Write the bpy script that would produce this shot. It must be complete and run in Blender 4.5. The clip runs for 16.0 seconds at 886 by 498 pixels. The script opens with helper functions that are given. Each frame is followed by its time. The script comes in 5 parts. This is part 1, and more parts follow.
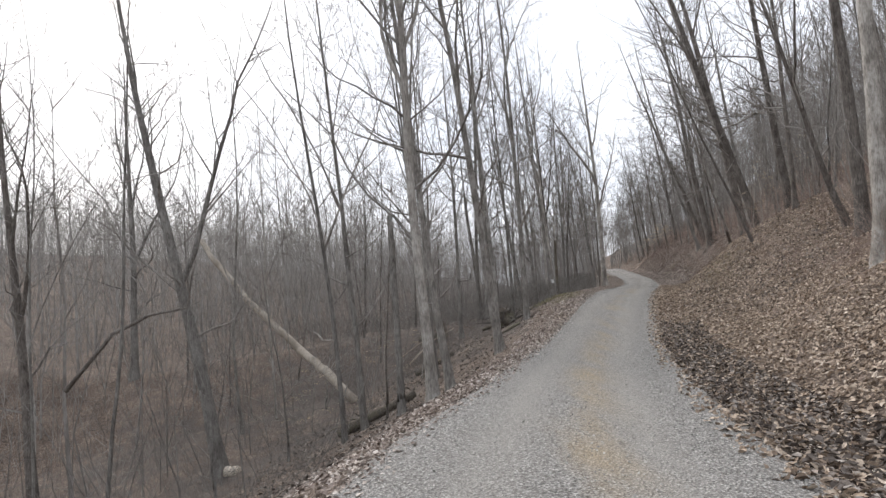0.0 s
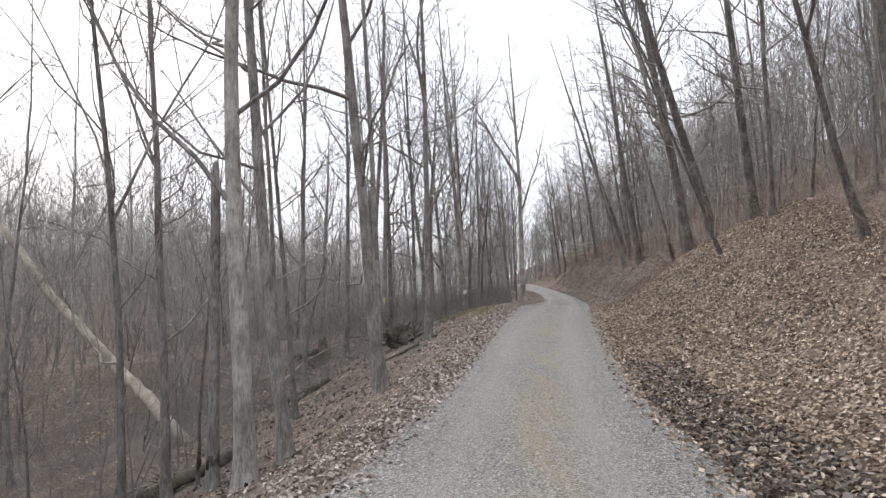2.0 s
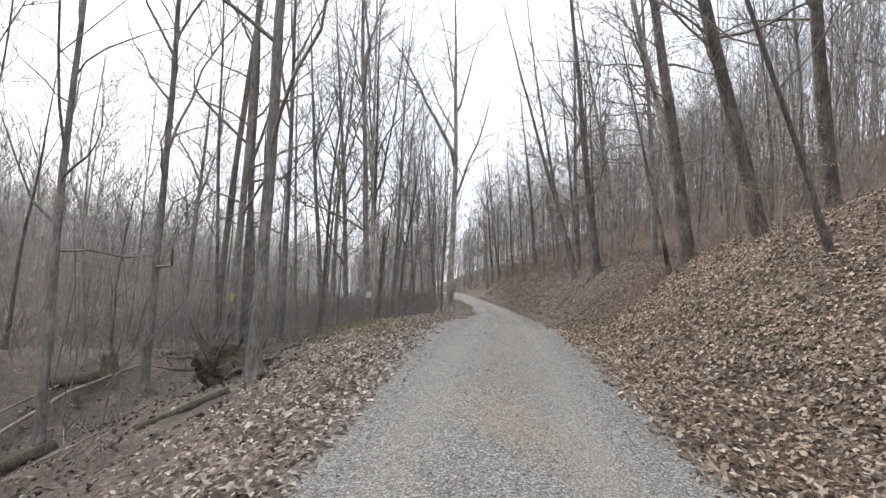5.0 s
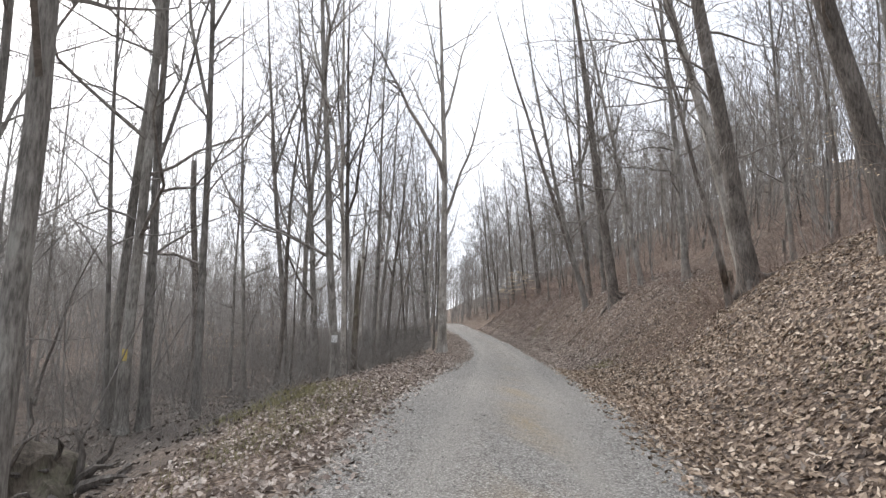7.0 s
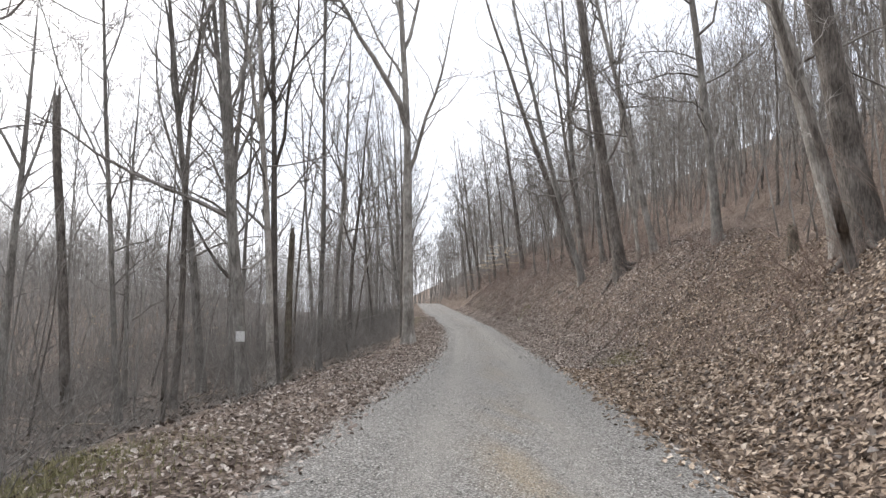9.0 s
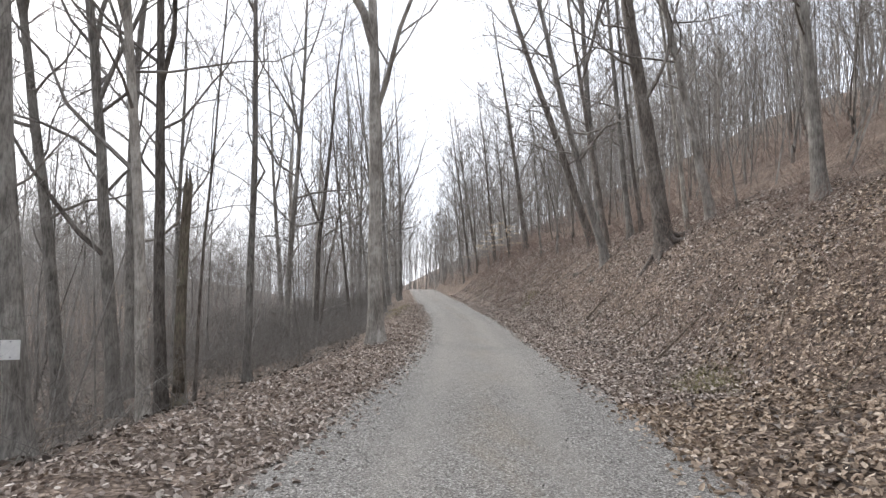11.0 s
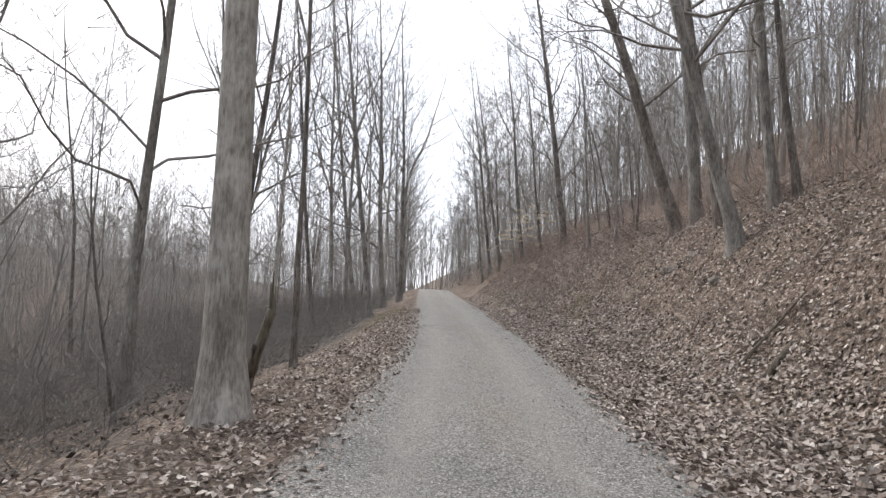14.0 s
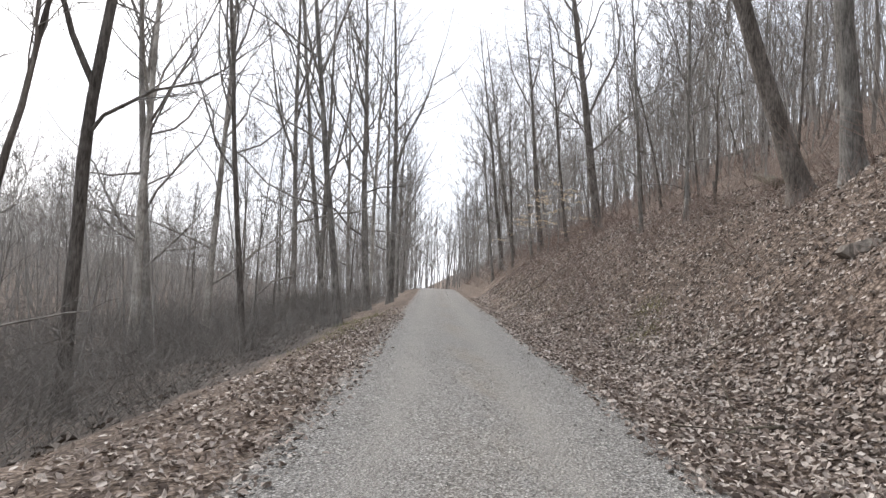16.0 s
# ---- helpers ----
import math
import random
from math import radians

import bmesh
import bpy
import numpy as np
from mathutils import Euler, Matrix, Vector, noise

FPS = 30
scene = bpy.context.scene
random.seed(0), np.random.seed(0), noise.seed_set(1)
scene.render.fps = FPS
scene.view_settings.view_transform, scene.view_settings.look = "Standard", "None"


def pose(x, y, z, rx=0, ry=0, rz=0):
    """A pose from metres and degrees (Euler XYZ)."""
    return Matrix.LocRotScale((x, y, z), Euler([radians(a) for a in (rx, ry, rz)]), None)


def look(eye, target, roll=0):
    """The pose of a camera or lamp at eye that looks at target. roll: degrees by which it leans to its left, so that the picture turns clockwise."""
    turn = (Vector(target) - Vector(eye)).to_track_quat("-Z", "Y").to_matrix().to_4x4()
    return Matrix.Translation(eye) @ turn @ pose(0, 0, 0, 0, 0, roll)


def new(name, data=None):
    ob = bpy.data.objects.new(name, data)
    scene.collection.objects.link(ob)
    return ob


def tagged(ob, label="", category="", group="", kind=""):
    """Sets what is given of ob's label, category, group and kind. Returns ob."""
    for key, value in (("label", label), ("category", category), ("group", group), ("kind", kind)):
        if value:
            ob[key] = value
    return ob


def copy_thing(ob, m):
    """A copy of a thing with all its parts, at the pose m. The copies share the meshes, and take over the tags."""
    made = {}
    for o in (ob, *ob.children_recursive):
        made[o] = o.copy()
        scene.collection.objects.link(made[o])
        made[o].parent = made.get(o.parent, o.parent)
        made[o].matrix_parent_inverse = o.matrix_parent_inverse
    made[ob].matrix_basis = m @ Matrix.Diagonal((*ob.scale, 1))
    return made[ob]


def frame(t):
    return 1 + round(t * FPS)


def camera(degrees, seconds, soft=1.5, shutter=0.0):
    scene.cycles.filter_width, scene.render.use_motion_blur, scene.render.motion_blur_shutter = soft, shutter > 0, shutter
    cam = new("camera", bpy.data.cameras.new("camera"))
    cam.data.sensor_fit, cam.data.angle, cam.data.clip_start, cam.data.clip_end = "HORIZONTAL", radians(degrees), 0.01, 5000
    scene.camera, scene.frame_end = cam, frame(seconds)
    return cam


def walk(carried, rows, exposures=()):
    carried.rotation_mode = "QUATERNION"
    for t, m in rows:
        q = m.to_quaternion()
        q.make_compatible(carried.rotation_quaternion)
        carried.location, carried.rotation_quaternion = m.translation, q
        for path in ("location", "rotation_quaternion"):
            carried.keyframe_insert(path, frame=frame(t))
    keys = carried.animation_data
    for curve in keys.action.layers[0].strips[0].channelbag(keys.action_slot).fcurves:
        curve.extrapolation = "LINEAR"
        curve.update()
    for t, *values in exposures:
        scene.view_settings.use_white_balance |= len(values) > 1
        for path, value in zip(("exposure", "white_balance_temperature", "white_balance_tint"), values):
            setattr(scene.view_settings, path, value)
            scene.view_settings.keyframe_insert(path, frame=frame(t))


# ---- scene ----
cam = camera(66.98, 16.0, 1.4)
ROWS = [  # seconds, x, y, z, yaw, pitch, roll
    (0.0, 0.00, 0.00, 1.600, -0.91, 3.33, 3.25),
    (0.5, 0.35, 2.29, 1.559, -2.92, 3.74, 2.87),
    (1.0, 0.73, 4.54, 1.529, -4.92, 4.06, 2.18),
    (1.5, 1.15, 6.73, 1.493, -6.74, 4.21, 1.24),
    (2.0, 1.61, 8.95, 1.461, -8.36, 3.92, 0.13),
    (2.5, 2.15, 11.20, 1.432, -9.84, 3.55, -0.91),
    (3.0, 2.74, 13.45, 1.404, -11.09, 3.47, -1.88),
    (3.5, 3.38, 15.68, 1.392, -12.27, 3.75, -2.62),
    (4.0, 4.00, 17.88, 1.384, -13.33, 4.07, -3.35),
    (4.5, 4.66, 20.04, 1.391, -14.14, 4.39, -3.79),
    (4.7, 4.88, 20.87, 1.408, -14.46, 4.52, -3.94),
    (6.8, 7.22, 27.95, 2.034, -14.51, 6.68, -2.01),
    (7.0, 7.48, 28.74, 2.076, -14.50, 7.07, -2.17),
    (7.5, 8.16, 30.72, 2.168, -14.81, 6.93, -2.00),
    (8.0, 8.85, 32.68, 2.247, -15.30, 5.86, -1.49),
    (8.5, 9.52, 34.55, 2.313, -15.72, 5.35, -0.75),
    (8.7, 9.79, 35.31, 2.341, -15.94, 5.34, -0.62),
    (10.8, 12.92, 43.73, 2.425, -16.25, 4.43, -0.38),
    (11.0, 13.21, 44.58, 2.433, -16.12, 4.13, -0.42),
    (11.5, 13.97, 46.79, 2.441, -15.68, 3.63, -0.77),
    (12.0, 14.71, 49.02, 2.422, -15.10, 3.42, -1.36),
    (12.5, 15.50, 51.32, 2.415, -14.63, 3.26, -1.81),
    (13.0, 16.28, 53.60, 2.432, -14.51, 3.29, -2.17),
    (13.5, 17.05, 55.89, 2.468, -14.54, 3.83, -2.40),
    (14.0, 17.84, 58.20, 2.502, -14.43, 4.22, -2.56),
    (14.5, 18.66, 60.61, 2.525, -14.20, 4.09, -2.67),
    (15.0, 19.40, 63.00, 2.515, -14.12, 3.68, -2.85),
    (15.5, 20.14, 65.41, 2.538, -13.89, 3.78, -2.58),
    (16.0, 20.88, 67.93, 2.576, -13.61, 4.18, -2.77),
]
walk(cam, [(t, pose(x, y, z, 90 + pitch, roll, yaw)) for t, x, y, z, yaw, pitch, roll in ROWS], exposures=((0, .46, 6390, 11.4), (3, .76, 6390, 11.4), (7, .76, 6390, 11.4), (12, .86, 6370, 11.4), (14.5, .78, 6370, 11.4), (16, .82, 6370, 11.4)))

# ---- sky and sun: a bright, thin overcast ----
world = bpy.data.worlds.new("overcast_sky")
scene.world = world
world.use_nodes = True
wn, wl = world.node_tree.nodes, world.node_tree.links
sky = wn.new("ShaderNodeTexSky")
sky.sky_type, sky.sun_disc = "NISHITA", False
sky.sun_elevation, sky.sun_rotation = radians(38), radians(-32)
sky.air_density, sky.dust_density, sky.ozone_density = 1.0, 4.0, 1.0
bg = wn["Background"]
cloud = wn.new("ShaderNodeTexNoise")
cloud.inputs["Scale"].default_value, cloud.inputs["Detail"].default_value = 2.2, 5
shade = wn.new("ShaderNodeValToRGB")
shade.color_ramp.elements[0].position, shade.color_ramp.elements[1].position = .3, .7
shade.color_ramp.elements[0].color, shade.color_ramp.elements[1].color = (7.2, 7.7, 8.6, 1), (9.6, 9.7, 9.9, 1)
wl.new(cloud.outputs["Fac"], shade.inputs["Fac"])
veil = wn.new("ShaderNodeMix")
veil.data_type = "RGBA"
veil.inputs["Factor"].default_value = .8
wl.new(sky.outputs["Color"], veil.inputs[6])
wl.new(shade.outputs["Color"], veil.inputs[7])
wl.new(veil.outputs[2], bg.inputs["Color"])
bg.inputs["Strength"].default_value = .115
sun = new("sun", bpy.data.lights.new("sun", "SUN"))
sun.data.energy, sun.data.angle, sun.data.color = 1.5, radians(18), (1, .96, .9)
sun.matrix_world = look((-30, 48, 45), (0, 0, 0))

# ---- materials ----
def material(name, rough=.9):
    m = bpy.data.materials.new(name)
    m.use_nodes = True
    n = m.node_tree.nodes
    b = n["Principled BSDF"]
    b.inputs["Roughness"].default_value = rough
    b.inputs["Specular IOR Level"].default_value = .25
    return m, n, m.node_tree.links, b


def ramp(n, stops):
    r = n.new("ShaderNodeValToRGB")
    els = r.color_ramp.elements
    while len(els) < len(stops):
        els.new(.5)
    for e, (p, c) in zip(els, stops):
        e.position, e.color = p, (*c, 1)
    return r


def tex(n, l, kind, scale, detail=3, stretch=(1, 1, 1), space="Object", rough=.55):
    co = n.new("ShaderNodeTexCoord")
    mp = n.new("ShaderNodeMapping")
    mp.inputs["Scale"].default_value = stretch
    l.new(co.outputs[space], mp.inputs["Vector"])
    t = n.new("ShaderNodeTexNoise" if kind == "noise" else "ShaderNodeTexVoronoi")
    t.inputs["Scale"].default_value = scale
    if kind == "noise":
        t.inputs["Detail"].default_value, t.inputs["Roughness"].default_value = detail, rough
    l.new(mp.outputs["Vector"], t.inputs["Vector"])
    return t


def blend(n, l, a, b, fac, mode="MIX"):
    m = n.new("ShaderNodeMix")
    m.data_type, m.blend_type = "RGBA", mode
    for sock, v in ((m.inputs[6], a), (m.inputs[7], b), (m.inputs["Factor"], fac)):
        if isinstance(v, (int, float)):
            sock.default_value = v
        elif isinstance(v, tuple):
            sock.default_value = (*v, 1)
        else:
            l.new(v, sock)
    return m.outputs[2]


def bump(n, l, b, height, strength, dist):
    k = n.new("ShaderNodeBump")
    k.inputs["Strength"].default_value, k.inputs["Distance"].default_value = strength, dist
    l.new(height, k.inputs["Height"])
    l.new(k.outputs["Normal"], b.inputs["Normal"])


def bark(name, dark, light, lichen=(.3, .31, .28), lichen_at=.58, scale=1.0):
    """Furrowed bark: fine broken ridges, blotches at two sizes, pale lichen."""
    m, n, l, b = material(name, .95)
    ridge = tex(n, l, "noise", 30 * scale, 6, (1, 1, .17), rough=.72)
    plate = tex(n, l, "noise", 9 * scale, 4, (1, 1, .28))
    patch = tex(n, l, "noise", 1.6, 5, (1, 1, .7))
    spots_fine = tex(n, l, "noise", 9, 4, (1, 1, .8))
    col = ramp(n, ((.4, dark), (.5, tuple((p + q) / 2 for p, q in zip(dark, light))), (.6, light)))
    l.new(blend(n, l, ridge.outputs["Fac"], plate.outputs["Fac"], .3), col.inputs["Fac"])
    spot = ramp(n, ((lichen_at - .06, (0, 0, 0)), (lichen_at + .1, (.6, .6, .6))))
    l.new(blend(n, l, patch.outputs["Fac"], spots_fine.outputs["Fac"], .45), spot.inputs["Fac"])
    mixed = blend(n, l, col.outputs["Color"], lichen, spot.outputs["Color"])
    blotch = ramp(n, ((.36, (.66, .65, .64)), (.6, (1.08, 1.08, 1.08))))
    l.new(patch.outputs["Fac"], blotch.inputs["Fac"])
    mixed = blend(n, l, mixed, blotch.outputs["Color"], 1.0, "MULTIPLY")
    info = n.new("ShaderNodeObjectInfo")
    tone = ramp(n, ((0, (.75, .74, .73)), (1, (1.15, 1.13, 1.1))))
    l.new(info.outputs["Random"], tone.inputs["Fac"])
    l.new(blend(n, l, mixed, tone.outputs["Color"], 1.0, "MULTIPLY"), b.inputs["Base Color"])
    bump(n, l, b, blend(n, l, ridge.outputs["Fac"], plate.outputs["Fac"], .5), .9, .035)
    return m


BARK = bark("grey_brown_bark", (.125, .118, .108), (.33, .315, .292))
BARK_PALE = bark("pale_grey_bark", (.2, .188, .17), (.46, .436, .4), (.5, .485, .455), .55)
BARK_DARK = bark("dark_bark", (.075, .067, .06), (.235, .213, .192), (.3, .295, .28), .62)
TWIG = bark("twig_bark", (.165, .154, .142), (.35, .331, .31), scale=.3)
# bark of the far woods, with the haze put into its pale colour
HAZEBARK = bark("hazy_far_bark", (.27, .256, .24), (.46, .44, .415), scale=.3)
BRUSHWOOD = bark("brush_twigs", (.12, .112, .103), (.26, .246, .228), scale=.3)
BRIAR = bark("red_brown_stems", (.2, .152, .13), (.37, .288, .25), scale=.3)
DEADWOOD = bark("bare_weathered_wood", (.24, .205, .165), (.42, .37, .31), (.2, .17, .145), .64, .6)
PALEWOOD = bark("pale_barkless_wood", (.48, .42, .34), (.68, .62, .53), (.36, .31, .25), .66, .6)
ROTTEN = bark("mossy_rotting_wood", (.07, .06, .048), (.2, .172, .14), (.15, .155, .1), .55)


def litter_material(name, stops, rough=.85):
    m, n, l, b = material(name, rough)
    g = n.new("ShaderNodeNewGeometry")
    col = ramp(n, stops)
    l.new(g.outputs["Random Per Island"], col.inputs["Fac"])
    vein = tex(n, l, "noise", 40, 2)
    tone = ramp(n, ((.3, (.75, .75, .75)), (.7, (1.15, 1.15, 1.15))))
    l.new(vein.outputs["Fac"], tone.inputs["Fac"])
    l.new(blend(n, l, col.outputs["Color"], tone.outputs["Color"], 1.0, "MULTIPLY"), b.inputs["Base Color"])
    return m


LEAF = litter_material("dry_fallen_leaves", ((0, (.11, .085, .07)), (.25, (.245, .198, .168)), (.55, (.395, .333, .285)), (.85, (.51, .447, .39)), (1, (.61, .555, .5))))
TAN = litter_material("tan_fallen_leaves", ((0, (.12, .088, .065)), (.25, (.25, .19, .14)), (.55, (.385, .302, .226)), (.85, (.505, .408, .315)), (1, (.665, .568, .46))))
# darkest leaf tones; mixed into the banks they stand in for shade
DARK_LEAF = litter_material("dark_leaves", ((0, (.05, .04, .034)), (.4, (.11, .09, .075)), (.75, (.2, .17, .145)), (1, (.38, .34, .3))))
BEECH = litter_material("pale_dry_beech_leaves", ((0, (.42, .32, .21)), (.5, (.55, .44, .31)), (1, (.62, .53, .4))))
GRASS = litter_material("winter_grass", ((0, (.15, .155, .07)), (.5, (.25, .235, .12)), (1, (.4, .35, .22))))
STONE = litter_material("limestone_gravel", ((0, (.18, .175, .16)), (.4, (.27, .263, .24)), (.75, (.36, .35, .32)), (1, (.5, .48, .43))))

# forest floor: matted leaves, the shade in the gaps between them painted dark
SOIL, n, l, b = material("leaf_covered_soil", .95)
warp = tex(n, l, "noise", 6, 3)
co = n.new("ShaderNodeTexCoord")
bent = blend(n, l, co.outputs["Object"], warp.outputs["Color"], .06, "ADD")
cells = []
for scale in (13, 21):
    c = n.new("ShaderNodeTexVoronoi")
    c.inputs["Scale"].default_value = scale
    l.new(bent, c.inputs["Vector"])
    cells.append(c)
big = tex(n, l, "noise", .8, 6)
fine = tex(n, l, "noise", 38, 4)
leafy = []
for c in cells:
    k = ramp(n, ((0, (.09, .07, .057)), (.3, (.2, .156, .127)), (.65, (.33, .266, .218)), (1, (.48, .405, .34))))
    l.new(c.outputs["Color"], k.inputs["Fac"])
    gap = ramp(n, ((.3, (1, 1, 1)), (.72, (.35, .33, .31))))
    l.new(c.outputs["Distance"], gap.inputs["Fac"])
    leafy.append(blend(n, l, k.outputs["Color"], gap.outputs["Color"], 1.0, "MULTIPLY"))
which = ramp(n, ((.45, (0, 0, 0)), (.55, (1, 1, 1))))
l.new(tex(n, l, "noise", 4, 3).outputs["Fac"], which.inputs["Fac"])
matted = blend(n, l, leafy[0], leafy[1], which.outputs["Color"])
damp = ramp(n, ((.36, (.6, .58, .56)), (.62, (1.06, 1.03, 1.0))))
l.new(big.outputs["Fac"], damp.inputs["Fac"])
floor_colour = blend(n, l, matted, damp.outputs["Color"], 1.0, "MULTIPLY")
# below the road the floor is mixed to a darker grey-brown
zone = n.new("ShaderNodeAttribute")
zone.attribute_name = "outer_zone"
slope_noise = tex(n, l, "noise", 1.3, 5)
slope_at = n.new("ShaderNodeMath")
slope_at.operation = "MULTIPLY_ADD"
l.new(slope_noise.outputs["Fac"], slope_at.inputs[0])
slope_at.inputs[1].default_value = .9
l.new(zone.outputs["Fac"], slope_at.inputs[2])
slope_edge = ramp(n, ((.75, (0, 0, 0)), (1.0, (.85, .85, .85))))
l.new(slope_at.outputs[0], slope_edge.inputs["Fac"])
slope_tone = ramp(n, ((.3, (.045, .039, .034)), (.5, (.092, .08, .07)), (.72, (.175, .156, .138))))
l.new(fine.outputs["Fac"], slope_tone.inputs["Fac"])
l.new(blend(n, l, floor_colour, slope_tone.outputs["Color"], slope_edge.outputs["Color"]), b.inputs["Base Color"])
rise_mix = blend(n, l, cells[0].outputs["Distance"], fine.outputs["Fac"], .5)
bump(n, l, b, rise_mix, 1.0, .06)

# crushed limestone; fine clay along the middle and leaf mould towards the edges
GRAVEL, n, l, b = material("crushed_limestone_road", .95)
pebble = tex(n, l, "voronoi", 40)
grit = tex(n, l, "noise", 80, 3)
clay = tex(n, l, "noise", .8, 5, (1.6, .3, 1))
stone = ramp(n, ((0, (.14, .133, .121)), (.3, (.285, .272, .25)), (.7, (.4, .384, .357)), (1, (.6, .578, .54))))
l.new(pebble.outputs["Color"], stone.inputs["Fac"])
lanes = n.new("ShaderNodeAttribute")
lanes.attribute_name = "lanes"
part_of = n.new("ShaderNodeSeparateColor")
l.new(lanes.outputs["Color"], part_of.inputs["Color"])
middle = n.new("ShaderNodeMath")
middle.operation = "MULTIPLY"
l.new(part_of.outputs["Red"], middle.inputs[0])
thin = ramp(n, ((.42, (0, 0, 0)), (.72, (.7, .7, .7))))
l.new(clay.outputs["Fac"], thin.inputs["Fac"])
l.new(thin.outputs["Color"], middle.inputs[1])
# fines packed pale along the wheel tracks, in long streaks
streak = tex(n, l, "noise", 1.1, 4, (2.2, .22, 1))
packed = n.new("ShaderNodeMath")
packed.operation = "MULTIPLY"
l.new(part_of.outputs["Blue"], packed.inputs[0])
l.new(streak.outputs["Fac"], packed.inputs[1])
fines = ramp(n, ((.3, (.3, .283, .253)), (.7, (.4, .378, .34))))
l.new(grit.outputs["Fac"], fines.inputs["Fac"])
# shade between the pebbles, painted as a darker tone around each one
crevice_shade = ramp(n, ((.3, (1.08, 1.08, 1.08)), (.8, (.5, .49, .48))))
l.new(pebble.outputs["Distance"], crevice_shade.inputs["Fac"])
stony = blend(n, l, stone.outputs["Color"], crevice_shade.outputs["Color"], 1.0, "MULTIPLY")
earth = blend(n, l, stony, fines.outputs["Color"], packed.outputs[0])
earth = blend(n, l, earth, (.39, .3, .18), middle.outputs[0])
edge_noise = tex(n, l, "noise", 5, 5, rough=.7)
verge = n.new("ShaderNodeMath")
verge.operation = "ADD"
l.new(part_of.outputs["Green"], verge.inputs[0])
l.new(edge_noise.outputs["Fac"], verge.inputs[1])
outer_zone = ramp(n, ((.8, (0, 0, 0)), (1.0, (1, 1, 1))))
half = n.new("ShaderNodeMath")
half.operation = "MULTIPLY"
half.inputs[1].default_value = .75
l.new(verge.outputs[0], half.inputs[0])
l.new(half.outputs[0], outer_zone.inputs["Fac"])
dirt = ramp(n, ((0, (.1, .08, .066)), (.5, (.24, .2, .165)), (1, (.4, .35, .3))))
l.new(pebble.outputs["Color"], dirt.inputs["Fac"])
earth = blend(n, l, earth, dirt.outputs["Color"], outer_zone.outputs["Color"])
speck = ramp(n, ((.35, (.55, .55, .55)), (.65, (1.35, 1.35, 1.35))))
l.new(grit.outputs["Fac"], speck.inputs["Fac"])
l.new(blend(n, l, earth, speck.outputs["Color"], 1.0, "MULTIPLY"), b.inputs["Base Color"])
mixed_grit = blend(n, l, pebble.outputs["Distance"], grit.outputs["Fac"], .35)
bump(n, l, b, mixed_grit, 1.0, .04)


def plain(name, colour, rough=.6):
    m, n, l, b = material(name, rough)
    t = tex(n, l, "noise", 12, 4)
    tone = ramp(n, ((.3, tuple(c * .8 for c in colour)), (.7, colour)))
    l.new(t.outputs["Fac"], tone.inputs["Fac"])
    l.new(tone.outputs["Color"], b.inputs["Base Color"])
    return m


ROCKFACE = bark("mossy_rock", (.14, .125, .11), (.32, .29, .26), (.2, .22, .15), .6, .5)
TAG_YELLOW, TAG_WHITE, STEEL = plain("yellow_plastic", (.6, .46, .14)), plain("white_plastic", (.8, .8, .78)), plain("steel", (.4, .4, .4), .4)
# ---- the lie of the land: road line, bank, slope ----
ROAD = np.array([(-80, -13.5, 1.2),
                 (-30, -5.2, 0.4),
                 (-10, -1.5, 0.1),
                 (0.0, 0.15, 0.0),
                 (4.54, 0.88, -0.07),
                 (8.95, 1.76, -0.22),
                 (13.45, 2.89, -0.28),
                 (17.88, 4.15, -0.33),
                 (20.87, 5.03, -0.30),
                 (28.74, 7.63, 0.38),
                 (30.72, 8.31, 0.47),
                 (32.68, 9.0, 0.65),
                 (44.58, 13.36, 0.83),
                 (49.02, 14.86, 0.82),
                 (53.6, 16.43, 0.83),
                 (58.2, 17.99, 0.9),
                 (63.0, 19.55, 0.92),
                 (67.93, 21.03, 0.98),
                 (76.4, 23.38, 1.33),
                 (83.94, 24.96, 1.58),
                 (91.04, 26.63, 1.88),
                 (101.2, 28.89, 2.10),
                 (143.62, 38.37, 3.61),
                 (168.62, 43.6, 3.6), (260, 60, 2.5), (500, 100, 3)])
YS = np.arange(-80, 500, .5)
def smooth(col, w=9):
    v = np.interp(YS, ROAD[:, 0], ROAD[:, col])
    p = np.pad(v, w, mode="reflect", reflect_type="odd")
    for _ in range(2):
        p = np.convolve(p, np.ones(w) / w, "same")
    return p[w:-w]
XC, ZC = smooth(1), smooth(2)
FOOT = ((-80, 3.4), (0, 3.3), (11, 3.6), (18.6, 4.4), (24, 5), (27.5, 4.3), (31, 3.6), (35, 3.1), (42, 3.2), (45, 3.6), (49.7, 4.5), (52, 5), (56, 4.7), (61, 4.3), (79, 4.2), (83, 4.5), (87, 3.7), (103, 2.9), (130, 2.8), (500, 4))
RISE = ((-80, .64), (21.6, .59), (28, .62), (34, .86), (45, .84), (54, .75), (60, 1.1), (64, 1.35), (80, 1.3), (86, 1.0), (103, 1.0), (130, .95), (500, .8))
FALL = ((-80, .55), (17.5, .58), (31, .56), (41, .5), (47, .42), (500, .45))
FLAT = ((-80, 9), (40, 9), (47, 3.4), (500, 3.2))
LOW = ((-80, .25), (40, .25), (47, .13), (500, .13))
WIDE_R = ((-80, 1.9), (8, 1.85), (13, 1.95), (26, 1.75), (31, 1.7), (40, 2.05), (53, 2.2), (60, 1.95), (75, 1.85), (500, 1.8))
WIDE_L = ((-80, 2.1), (9, 2.2), (12, 1.95), (25, 1.45), (29, 1.4), (41, 2.3), (46, 2.3), (57, 1.8), (72, 1.7), (90, 1.6), (500, 1.7))
